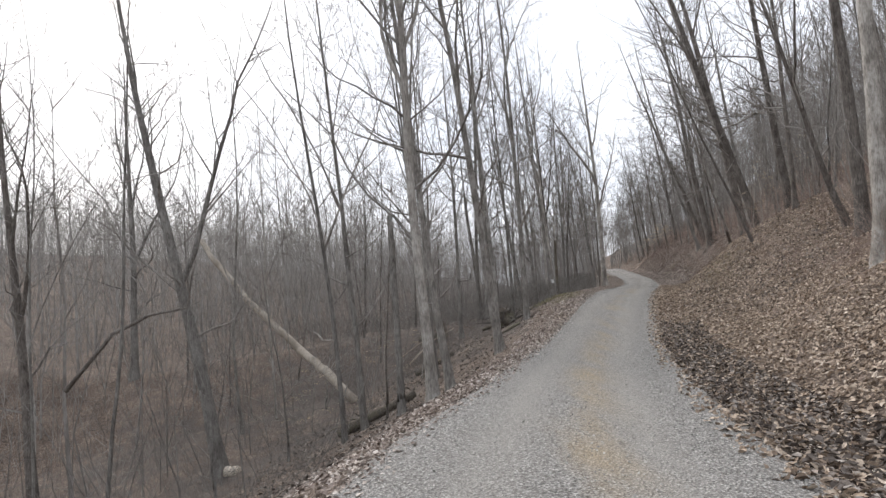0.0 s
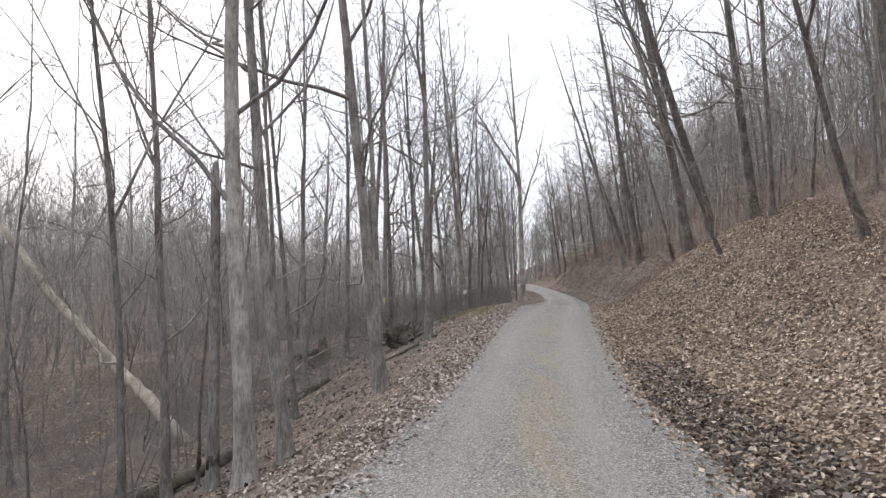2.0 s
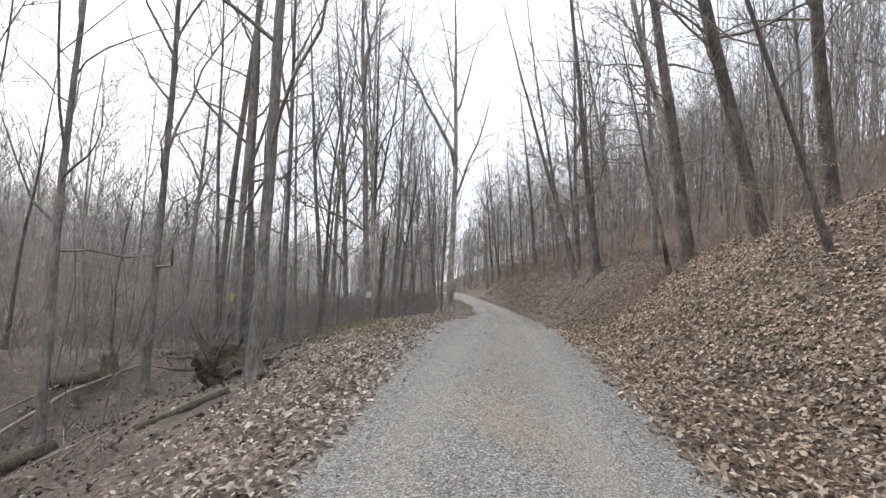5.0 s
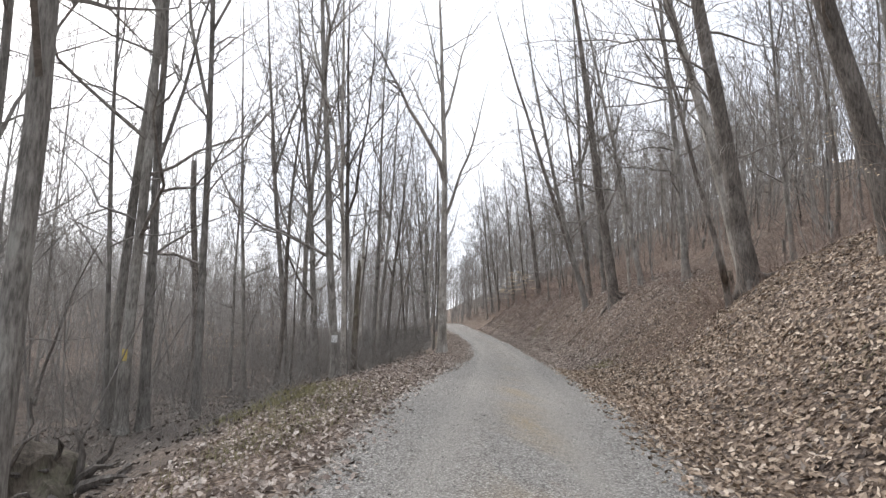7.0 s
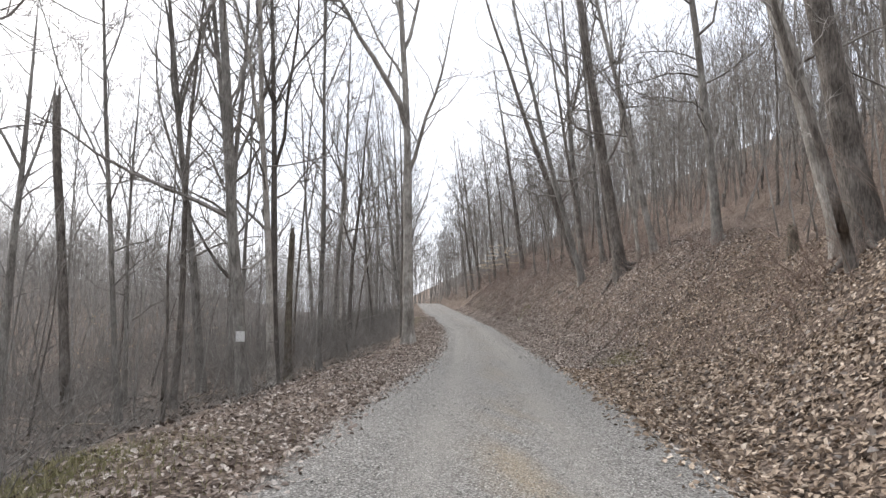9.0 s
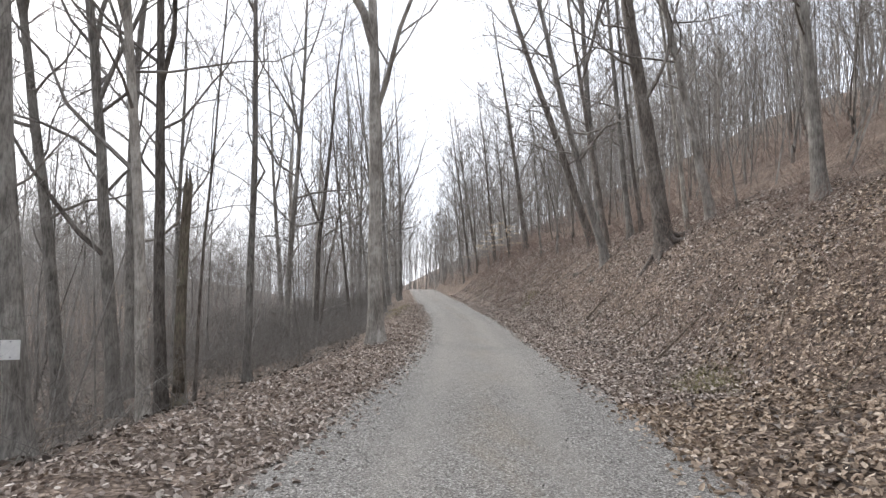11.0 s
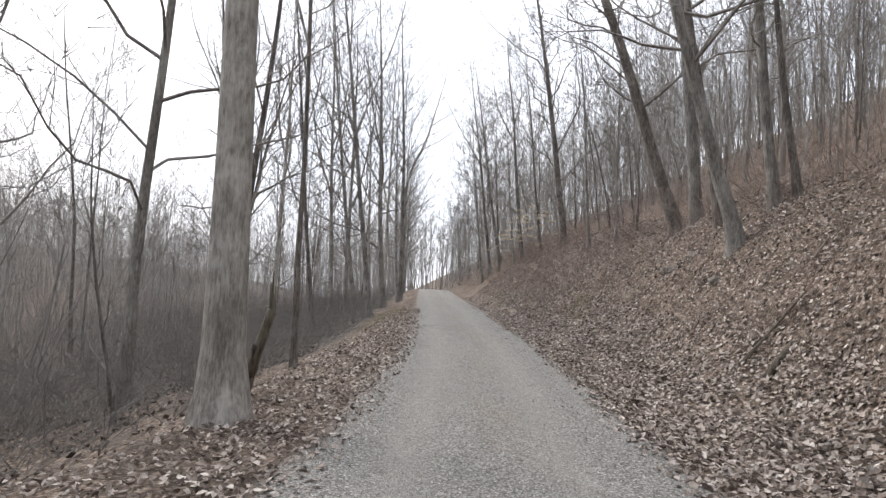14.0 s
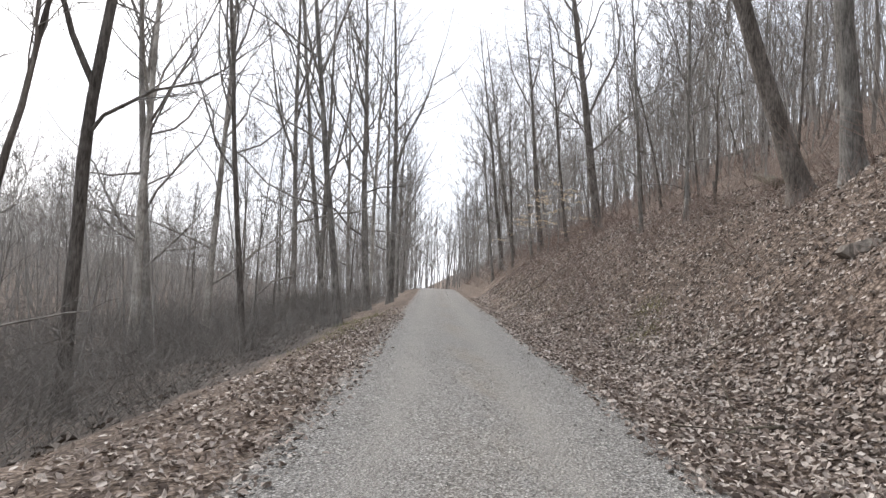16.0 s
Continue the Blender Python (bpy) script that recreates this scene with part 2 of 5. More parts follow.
UPPER = ((-80, .36), (40, .38), (52, .54), (500, .54))
LIP = ((-80, 2.4), (17.5, 2.3), (23, 2), (29, 2), (34, 2.6), (38, 3.5), (42, 4.2), (47, 4.6), (54.4, 4.3), (60, 3.8), (66, 3.4), (74, 3.2), (80, 2.6), (95, 2.3), (103, 2.5), (500, 3.5))
def knee(v, at, w):
    # a ramp that starts at `at`, rounded over w
    u = v - at
    return .5 * (u + np.sqrt(u * u + w * w)) - .5 * (np.sqrt(at * at + w * w) - at)
def half_width(y, d):
    return np.where(d > 0, np.interp(y, *zip(*WIDE_R)), np.interp(y, *zip(*WIDE_L)))
def wave(x, y):
    return (.5 * np.sin(x * .9 + 1.3 * np.sin(y * .31)) * np.sin(y * .7 + .4) + .3 * np.sin(x * 1.9 + y * .6 + 1) * np.sin(y * 1.7 - x * .5) + .2 * np.sin(x * 3.7 + 2 * np.sin(y)) * np.sin(y * 3.1))
def ground(x, y):
    x, y = np.asarray(x, float), np.asarray(y, float)
    d = (x - np.interp(y, YS, XC)) * .96
    z = np.interp(y, YS, ZC)
    foot, lip = np.interp(y, *zip(*FOOT)), np.interp(y, *zip(*LIP))
    rise, fall = np.interp(y, *zip(*RISE)), np.interp(y, *zip(*FALL))
    low = np.interp(y, *zip(*LOW))
    r, l = np.maximum(d, 0), np.maximum(-d, 0)
    h = rise * knee(r, foot, .7) - (rise - np.interp(y, *zip(*UPPER))) * knee(r, foot + 3.8 / rise, 1.5) - .25 * knee(r, 45, 12) - .2 * knee(r, 95, 20)
    h = h - fall * knee(l, lip, .6) + (fall - low) * knee(l, lip + np.interp(y, *zip(*FLAT)), 2) + (low + .22) * knee(l, 36, 12) - .19 * knee(l, 120, 30)
    h = h - .03 * np.clip(np.abs(d) / 1.7, 0, 1.6) ** 2 - .07 * np.exp(-((r - 2.7) / .5) ** 2)
    rough = np.clip((np.abs(d) - 2) / 3, 0, 1)
    return z + h + rough * (np.interp(y, (40, 56), (.15, .24)) * wave(x, y) + .07 * wave(x * 2.6 + 7, y * 2.4)) + np.clip((np.abs(d) - 12) / 20, 0, 1) * 1.2 * wave(x * .13 + 4, y * .13)


# ---- building helpers ----
def mesh_object(name, verts, faces, mat, parent=None, smooth=False):
    me = bpy.data.meshes.new(name)
    me.from_pydata([tuple(v) for v in verts] if not isinstance(verts, np.ndarray) else verts.tolist(), [], faces if isinstance(faces, list) else faces.tolist())
    me.materials.append(mat)
    if smooth:
        me.polygons.foreach_set("use_smooth", [True] * len(me.polygons))
    me.update()
    ob = new(name, me)
    ob.parent = parent
    return ob


def base(name, at):
    e = new(name)
    e.empty_display_size = .3
    e.matrix_world = at
    return e


# ---- ground and road ----
LAT = np.concatenate([-np.geomspace(420, 14, 46), np.arange(-13.5, 14, .25), np.geomspace(14.2, 300, 40)])
ALONG = np.concatenate([np.arange(-80, -4, 4), np.arange(-4, 125, .6), np.geomspace(125.5, 480, 50)])


def sheet(name, lat, along, mat, height):
    aa, dd = np.meshgrid(along, lat, indexing="ij")
    xx = np.interp(aa, YS, XC) + dd / .96
    v = np.stack([xx, aa, height(xx, aa, dd)], -1).reshape(-1, 3)
    k = len(lat)
    i = (np.arange(len(along) - 1)[:, None] * k + np.arange(k - 1)[None]).ravel()
    return mesh_object(name, v, np.stack([i, i + 1, i + k + 1, i + k], 1), mat, smooth=True)


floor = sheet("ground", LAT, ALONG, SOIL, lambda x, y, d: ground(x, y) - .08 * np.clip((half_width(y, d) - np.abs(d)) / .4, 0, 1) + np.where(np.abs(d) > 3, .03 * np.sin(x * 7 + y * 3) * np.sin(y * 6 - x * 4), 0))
aa, dd = np.meshgrid(ALONG, LAT, indexing="ij")
floor.data.attributes.new("outer_zone", "FLOAT", "POINT").data.foreach_set("value", (np.clip((-dd - np.interp(aa, *zip(*LIP)) - .3) / 1.6, 0, 1) * np.clip((48 + dd) / 30, 0, 1) * (.85 + .5 * wave(aa * .17, dd * .21 + 3))).ravel() * .55)
tagged(floor, "forest floor and banks matted with brown fallen leaves", "ground", kind="structure")


def road_height(x, y, d):
    edge = half_width(y, d) - .1 + .06 * np.sin(y * .83) + .05 * np.sin(y * 1.9 + d) + .03 * np.sin(y * 6.1)
    rut = -.018 * np.exp(-((np.abs(d + .05) - .78) / .28) ** 2)
    return ground(x, y) + .035 + rut + .007 * np.sin(x * 13 + 2 * np.sin(y * 5)) * np.sin(y * 11) - np.clip((np.abs(d) - edge) * .12, 0, .25)


ACROSS = np.arange(-2.9, 2.91, .1)
ROAD_ALONG = np.concatenate([np.arange(-20, 110, .3), np.arange(110, 200, 1)])
road = sheet("road", ACROSS, ROAD_ALONG, GRAVEL, road_height)
lanes = np.tile(ACROSS, len(ROAD_ALONG))
side_edge = half_width(np.repeat(ROAD_ALONG, len(ACROSS)), lanes)
mask = np.stack([np.exp(-((lanes - .15) / .42) ** 2) * np.interp(np.repeat(ROAD_ALONG, len(ACROSS)), (40, 55), (1, .3)), np.clip((np.abs(lanes) - side_edge + .6) / .95, 0, 1), np.exp(-((np.abs(lanes + .05) - .78) / .3) ** 2), 0 * lanes + 1], 1)
road.data.attributes.new("lanes", "FLOAT_COLOR", "POINT").data.foreach_set("color", mask.ravel())
tagged(road, "single-lane grey gravel road with tan clay patches", "road", kind="structure")


# ---- trees: tapered tubes for trunk and limbs, three-sided twigs ----
def tube(verts, faces, pts, radii, sides, rng=None, rough=0.0):
    pts = [np.asarray(p, float) for p in pts]
    start, ax = len(verts), None
    for i, (p, r) in enumerate(zip(pts, radii)):
        d = pts[min(i + 1, len(pts) - 1)] - pts[max(i - 1, 0)]
        d = d / np.linalg.norm(d)
        if ax is None:
            ax = np.cross(d, (.31, .95, .07))
        ax = ax - d * (ax @ d)
        ax = ax / np.linalg.norm(ax)
        ay = np.cross(d, ax)
        for k in range(sides):
            a = 2 * math.pi * k / sides
            q = r * (1 + (rough * rng.uniform(-1, 1) if rng else 0))
            verts.append(p + q * (math.cos(a) * ax + math.sin(a) * ay))
    for i in range(len(pts) - 1):
        for k in range(sides):
            a, b2 = start + i * sides + k, start + i * sides + (k + 1) % sides
            faces.append((a, b2, b2 + sides, a + sides))
    faces.append(tuple(start + (len(pts) - 1) * sides + k for k in range(sides)))
    return start


def prisms(p0, p1, r0, r1):
    """Three-sided sticks, one an entry: arrays of ends and radii to vertices and faces."""
    p0, p1, r0, r1 = (np.asarray(a, float) for a in (p0, p1, r0, r1))
    d = p1 - p0
    d = d / np.maximum(np.linalg.norm(d, axis=1), 1e-6)[:, None]
    ax = np.cross(d, (.31, .95, .07))
    ax = ax / np.maximum(np.linalg.norm(ax, axis=1), 1e-6)[:, None]
    ay = np.cross(d, ax)
    ring = [(math.cos(a), math.sin(a)) for a in (0, 2.094, 4.189)]
    v = np.stack([p0 + r0[:, None] * (c * ax + s * ay) for c, s in ring] + [p1 + r1[:, None] * (c * ax + s * ay) for c, s in ring], 1)
    i = np.arange(len(p0))[:, None] * 6
    f = np.stack([i + np.array([[k, (k + 1) % 3, (k + 1) % 3 + 3, k + 3]]) for k in range(3)], 1)
    return v.reshape(-1, 3), f.reshape(-1, 4)


def spikes(p0, p1, r0):
    """Thin twigs that end in a point, one an entry."""
    p0, p1, r0 = (np.asarray(a, float) for a in (p0, p1, r0))
    d = p1 - p0
    d = d / np.maximum(np.linalg.norm(d, axis=1), 1e-6)[:, None]
    ax = np.cross(d, (.31, .95, .07))
    ax = ax / np.maximum(np.linalg.norm(ax, axis=1), 1e-6)[:, None]
    ay = np.cross(d, ax)
    v = np.stack([p0 + r0[:, None] * (math.cos(a) * ax + math.sin(a) * ay) for a in (0, 2.094, 4.189)] + [p1], 1)
    i = np.arange(len(p0))[:, None] * 4
    return v.reshape(-1, 3), np.concatenate([i + np.array([[k, (k + 1) % 3, 3]]) for k in range(3)], 0)


def grow(rng, height, dia, lean=(0, 0), fork=.17, limbs=19, twigs=6, wobble=.022, spread=1.0, stub=False, arms=(), stout=1.0):
    """One tree: trunk (verts, faces), crown (verts, faces), from its base at the origin."""
    tv, tf, cv, cf = [], [], [], []
    seg = 16
    off = np.zeros(2)
    pts, rad = [], []
    drift = np.array([rng.uniform(-1, 1), rng.uniform(-1, 1)]) * wobble
    for i in range(seg + 1):
        u = i / seg
        pts.append(np.array([lean[0] * height * u + off[0], lean[1] * height * u + off[1], height * u - (.5 if i == 0 else 0)]))
        flare = 1 + .5 * math.exp(-u * height / .6)
        rad.append(max(dia / 2 * (1 - u * (.25 if stub else .93)) ** .85 * flare, .012))
        drift += np.array([rng.gauss(0, 1), rng.gauss(0, 1)]) * wobble * .5
        drift *= .9
        off = off + drift * height / seg * 1.5
    extra = [0, .35, .8]
    low = [np.array([lean[0] * e, lean[1] * e, e]) for e in extra]
    pts2 = [pts[0]] + low + pts[1:]
    rad2 = [rad[0] * 1.15] + [dia / 2 * (1 + .62 * math.exp(-e / .45)) for e in extra] + rad[1:]
    tube(tv, tf, pts2, rad2, 11 if dia > .25 else 7, rng, .06)
    if stub:
        for _ in range(5):
            a = rng.uniform(0, 6.28)
            c = pts[-1] + rad[-1] * .6 * np.array([math.cos(a), math.sin(a), 0])
            tube(tv, tf, [c - (0, 0, .1), c + (0, 0, rng.uniform(.1, .6))], [rad[-1] * .4, .01], 4)
    sp0, sp1, sr0, sr1 = [], [], [], []
    tw0, tw1, twr = [], [], []

    def at(u):
        f = min(max(u * seg, 0), seg - .001)
        i = int(f)
        return pts[i] + (pts[i + 1] - pts[i]) * (f - i), rad[i] + (rad[i + 1] - rad[i]) * (f - i)

    def bend(d, loose, lift):
        d = d + np.array([rng.gauss(0, loose), rng.gauss(0, loose), lift + rng.gauss(0, loose * .8)])
        return d / np.linalg.norm(d)

    def along(line, f):
        i = min(int(f), len(line) - 2)
        return line[i] + (line[i + 1] - line[i]) * (f - i), line[i + 1] - line[i], i

    def side_of(run, spread_by, lift):
        run = run / np.linalg.norm(run)
        out = np.cross(run, [rng.gauss(0, 1) for _ in range(3)])
        out /= np.linalg.norm(out)
        d = run * (1 - spread_by * .45) + out * spread_by + np.array([0, 0, lift])
        return d / np.linalg.norm(d)

    def spray(line, radii, ln, count):
        """Side branches of a limb, crooked, each with its twigs."""
        n = len(line) - 1
        for _ in range(count):
            f = rng.uniform(.18, 1) * n
            q, run, i = along(line, f)
            d = side_of(run, rng.uniform(.55, .95), rng.uniform(0, .35))
            bl = ln * rng.uniform(.2, .5) * (1.15 - .5 * f / n)
            br = max(radii[i] * .5, .0075 * stout)
            bits = [q]
            for j in range(3):
                bits.append(bits[-1] + d * bl / 3)
                sp0.append(bits[-2]), sp1.append(bits[-1]), sr0.append(br * (1 - j * .28)), sr1.append(max(br * (.72 - j * .28), .004))
                d = bend(d, .24, .1)
            for _ in range(twigs):
                s0, run, _ = along(bits, rng.uniform(.5, 3))
                g = side_of(run, rng.uniform(.4, .9), rng.uniform(0, .4))
                tl = bl * rng.uniform(.22, .5)
                mid = s0 + g * tl
                tw0.append(s0), tw1.append(mid), twr.append(.0072 * stout)

    turn = rng.uniform(0, 6.28)
    if not stub and not arms:
        first = rng.uniform(0, 360)
        made = []
        for k in range(rng.choice((2, 2, 3, 3))):
            h = height * rng.uniform(.34, .62)
            made.append((h, first + k * 137, rng.uniform(60, 76), (height - h) * rng.uniform(.7, .95), at(h / height)[1] * rng.uniform(.5, .75)))
        arms = made
    for k in range(limbs + len(arms)):
        arm = arms[k - limbs] if k >= limbs else None
        u = fork + (1 - fork) * ((k + rng.uniform(0, .8)) / limbs) ** .85
        if stub:
            u = rng.uniform(.3, .98)
        p, r = at(min(u, .985))
        turn += 2.4 + rng.uniform(-.5, .5)
        up = rng.uniform(.5, 1.4) if u > fork + .2 else rng.uniform(.1, .8)
        d = np.array([math.cos(turn), math.sin(turn), up])
        d /= np.linalg.norm(d)
        ln = height * rng.uniform(.13, .3) * (1.25 - .75 * u) * spread * (.25 if stub else 1)
        lr = min(r * rng.uniform(.3, .5), ln * .0105)
        n, loose, lift = 7, .27, .11
        if arm:
            p, r = at(arm[0] / height)
            a, q = radians(arm[1]), radians(arm[2])
            d, ln, lr = np.array([math.cos(a) * math.cos(q), math.sin(a) * math.cos(q), math.sin(q)]), arm[3], arm[4] * (1 if arm[2] > 55 else .72)
            n, loose, lift = 9, .27 if arm[2] < 55 else .11, .02 if arm[2] < 30 else .06
        lp, lrad = [p], [lr]
        for j in range(n):
            d = bend(d, loose, lift)
            lp.append(lp[-1] + d * ln / n)
            lrad.append(max(lr * (1 - (j + 1) / n * .9), .006))
        if arm and lr > .06:
            tube(tv, tf, lp, lrad, 7)
        else:
            tube(cv, cf, lp, lrad, 4)
        spray(lp, lrad, ln, rng.randint(6, 8) + (5 if arm else 0))
    v, f = prisms(sp0, sp1, sr0, sr1)
    k = len(cv)
    v2, f2 = spikes(tw0, tw1, twr)
    return (np.array(tv), tf), (np.concatenate([np.array(cv), v, v2]), cf + (f + k).tolist() + (f2 + k + len(v)).tolist())


TAKEN = []


def tree(name, label, x, y, height, dia, lean=(0, 0), mat=None, seed=1, category="tree", group="", roots=0, **kw):
    rng = random.Random(seed)
    trunk, crown = grow(rng, height, dia, lean, **kw)
    e = base(name, pose(x, y, float(ground(x, y))))
    TAKEN.append((x, y))
    mesh_object("trunk", trunk[0], trunk[1], mat or BARK, e, True)
    mesh_object("crown", crown[0], crown[1], TWIG if mat is not DEADWOOD else DEADWOOD, e)
    for k in range(roots):
        a = k * 6.28 / roots + rng.uniform(-.4, .4)
        vs, fs, line = [], [], []
        for q in (0, .3, .6, .95, 1.4):
            px, py = math.cos(a + .2 * q) * (dia * .35 + q), math.sin(a + .2 * q) * (dia * .35 + q)
            line.append(np.array([px, py, float(ground(x + px, y + py) - ground(x, y)) + .42 * math.exp(-q / .35) - .07 * q]))
        tube(vs, fs, line, [dia * .2, dia * .16, dia * .12, dia * .08, .02], 6, rng, .1)
        mesh_object("root", np.array(vs), fs, mat or BARK, e, True)
    return tagged(e, label, category, group)


# ---- the trees that stand nearest the road ----
tree("tree", "tall bare hardwood tree with ridged grey-brown bark", -9.58, 29.70, 24, 0.62, (-0.131, 0.003), BARK, 201, group="trees beside the road")
tree("tree", "tall bare hardwood tree with ridged grey-brown bark", -20.80, 46.85, 22, 0.52, (0.037, -0.001), BARK, 202, group="trees beside the road")
tree("tree", "bare hardwood tree with dark furrowed bark", -17.46, 29.36, 23, 0.48, (-0.016, 0.000), BARK_DARK, 203, group="trees beside the road")
tree("tree", "bare hardwood tree with pale grey lichen-spotted bark", -0.16, 21.95, 25, 0.36, (-0.034, 0.006), BARK_PALE, 204, group="trees beside the road")
tree("tree", "tall bare hardwood tree with ridged grey-brown bark", 0.46, 23.31, 23, 0.29, (-0.111, 0.019), BARK, 205, group="trees beside the road")
tree("tree", "bare hardwood tree with pale grey lichen-spotted bark", 2.62, 27.35, 26, 0.34, (-0.097, 0.021), BARK_PALE, 206, group="trees beside the road")
tree("tree", "slim bare hardwood tree with grey-brown bark", 2.56, 26.37, 24, 0.17, (-0.050, 0.011), BARK, 207, group="trees beside the road")
tree("tree", "tall bare hardwood tree with ridged grey-brown bark", 5.02, 36.20, 24, 0.28, (-0.018, 0.004), BARK, 208, group="trees beside the road")
tree("tree", "slim bare hardwood tree with grey-brown bark", 1.74, 44.22, 21, 0.27, (-0.001, 0.000), BARK, 209, group="trees beside the road")
tree("tree", "tall bare hardwood tree with ridged grey-brown bark", 4.40, 48.47, 21, 0.29, (-0.026, 0.006), BARK, 210, group="trees beside the road")
tree("tree", "slim bare hardwood tree with grey-brown bark", 10.00, 63.65, 22, 0.36, (-0.118, 0.025), BARK, 211, group="trees beside the road")
tree("dead_tree", "dead bare tree with its top broken off", 3.36, 49.29, 20, 0.26, (0.006, -0.000), BARK, 212, group="", stub=True, limbs=4)
tree("tree", "slim bare hardwood tree with grey-brown bark", 0.00, 32.34, 20, 0.19, (-0.070, 0.015), BARK, 213, group="trees beside the road")
tree("tree", "slim bare hardwood tree with grey-brown bark", -0.18, 29.79, 23, 0.17, (-0.071, 0.015), BARK, 214, group="trees beside the road")
tree("tree", "tall bare hardwood tree with ridged grey-brown bark", -0.18, 41.44, 22, 0.26, (-0.013, 0.003), BARK, 215, group="trees beside the road")
tree("tree", "slim bare hardwood tree with grey-brown bark", -3.78, 26.91, 22, 0.21, (-0.054, 0.009), BARK, 216, group="trees beside the road")
tree("tree", "tall bare hardwood tree with ridged grey-brown bark", -3.14, 28.51, 22, 0.26, (-0.066, 0.011), BARK, 217, group="trees beside the road")
tree("tree", "tall bare hardwood tree with ridged grey-brown bark", 3.92, 48.09, 25, 0.32, (-0.010, 0.003), BARK, 218, group="trees beside the road")
tree("tree", "slim bare hardwood tree with grey-brown bark", 3.42, 48.68, 20, 0.16, (-0.101, 0.026), BARK, 219, group="trees beside the road")
tree("tree", "slim bare hardwood tree with grey-brown bark", 5.74, 47.94, 23, 0.23, (-0.032, 0.008), BARK, 220, group="trees beside the road")
tree("dead_tree", "dead bare tree with its top broken off", 4.48, 61.70, 11, 0.33, (-0.068, 0.017), BARK_DARK, 221, group="", stub=True, limbs=4)
tree("tree", "tall bare hardwood tree with ridged grey-brown bark", 10.16, 55.56, 25, 0.34, (-0.120, 0.030), BARK, 222, group="trees beside the road")
tree("tree", "slim bare hardwood tree with grey-brown bark", 8.52, 64.50, 21, 0.36, (-0.065, 0.017), BARK, 223, group="trees beside the road")
tree("tree", "bare hardwood tree with dark furrowed bark", 11.24, 62.32, 22, 0.30, (-0.045, 0.011), BARK_DARK, 224, group="trees beside the road")
tree("tree", "slim bare hardwood tree with grey-brown bark", 6.72, 57.80, 18, 0.19, (-0.097, 0.025), BARK, 225, group="trees beside the road")
tree("tree", "tall bare hardwood tree with ridged grey-brown bark", 14.80, 74.60, 22, 0.28, (0.021, -0.005), BARK, 226, group="trees beside the road", spread=1.4, limbs=26, twigs=6, stout=1.25)
tree("dead_tree", "snapped rotting trunk with a jagged top", 11.66, 62.10, 5.5, 0.28, (-0.014, 0.004), ROTTEN, 227, group="", stub=True, limbs=4)
tree("tree", "tall bare hardwood tree with ridged grey-brown bark", 9.50, 68.65, 24, 0.34, (-0.027, 0.007), BARK, 228, group="trees beside the road")
tree("tree", "bare hardwood tree with pale grey lichen-spotted bark", 11.02, 60.87, 25, 0.27, (-0.028, 0.007), BARK_PALE, 229, group="trees beside the road")
tree("tree", "slim bare hardwood tree with grey-brown bark", 9.82, 79.27, 21, 0.29, (-0.033, 0.009), BARK, 230, group="trees beside the road")
tree("tree", "tall bare hardwood tree with ridged grey-brown bark", 13.22, 66.44, 24, 0.25, (-0.044, 0.012), BARK, 231, group="trees beside the road")
tree("tree", "big pale-barked hardwood tree forking high beside the gravel road", 17.34, 66.98, 25, 0.51, (-0.030, 0.008), BARK_PALE, 232, group="trees beside the road", fork=.62, limbs=9, arms=((7.8, -8, 70, 9, .11), (10.2, 172, 78, 11, .17), (12.5, 150, 66, 8, .08), (14, 20, 70, 8, .1), (15.5, 190, 60, 7, .08)))
tree("tree", "bare hardwood tree with dark furrowed bark", 16.80, 82.60, 20, 0.30, (0.06, -0.003), BARK_DARK, 233, group="trees beside the road", fork=.35, limbs=8, wobble=.05, arms=((5.5, 10, 45, 5, .07), (6.5, 185, 60, 5, .08)))
tree("tree", "bare hardwood tree with dark furrowed bark", 18.42, 73.40, 18, 0.14, (-0.02, 0.004), BARK_DARK, 234, group="trees beside the road", fork=.4, limbs=9, spread=.7)
tree("dead_tree", "snapped rotting trunk with a jagged top", 17.50, 68.80, 1.35, 0.16, (0.26, -0.03), ROTTEN, 235, group="", stub=True, limbs=4)
tree("tree", "bare hardwood tree with pale grey lichen-spotted bark", 15.74, 97.16, 24, 0.37, (-0.079, 0.019), BARK_PALE, 236, group="trees beside the road")
tree("tree", "tall bare hardwood tree with ridged grey-brown bark", 23.18, 94.76, 24, 0.30, (-0.157, 0.037), BARK, 237, group="trees beside the road", spread=1.4, limbs=18, twigs=6)
tree("tree", "tall bare hardwood tree with ridged grey-brown bark", 22.96, 99.56, 22, 0.28, (-0.167, 0.040), BARK, 238, group="trees beside the road", spread=1.4, limbs=18, twigs=6)
tree("tree", "tall bare hardwood tree with ridged grey-brown bark", 25.64, 105.56, 24, 0.40, (-0.077, 0.018), BARK, 239, group="trees beside the road", spread=1.4, limbs=18, twigs=6)
tree("tree", "tall bare hardwood tree with ridged grey-brown bark", 27.48, 109.16, 23, 0.38, (-0.030, 0.007), BARK, 240, group="trees beside the road", spread=1.4, limbs=18, twigs=6)
tree("tree", "bare hardwood tree with dark furrowed bark", 19.84, 89.96, 20, 0.21, (-0.101, 0.024), BARK_DARK, 241, group="trees beside the road", spread=1.4, limbs=18, twigs=6)
tree("tree", "bare hardwood tree with pale grey lichen-spotted bark", 13.06, 19.04, 24, 0.53, (0.021, -0.000), BARK_PALE, 242, group="trees beside the road", fork=.4, limbs=12, arms=((13, 100, 72, 9, .12), (15, 260, 70, 8, .1)))
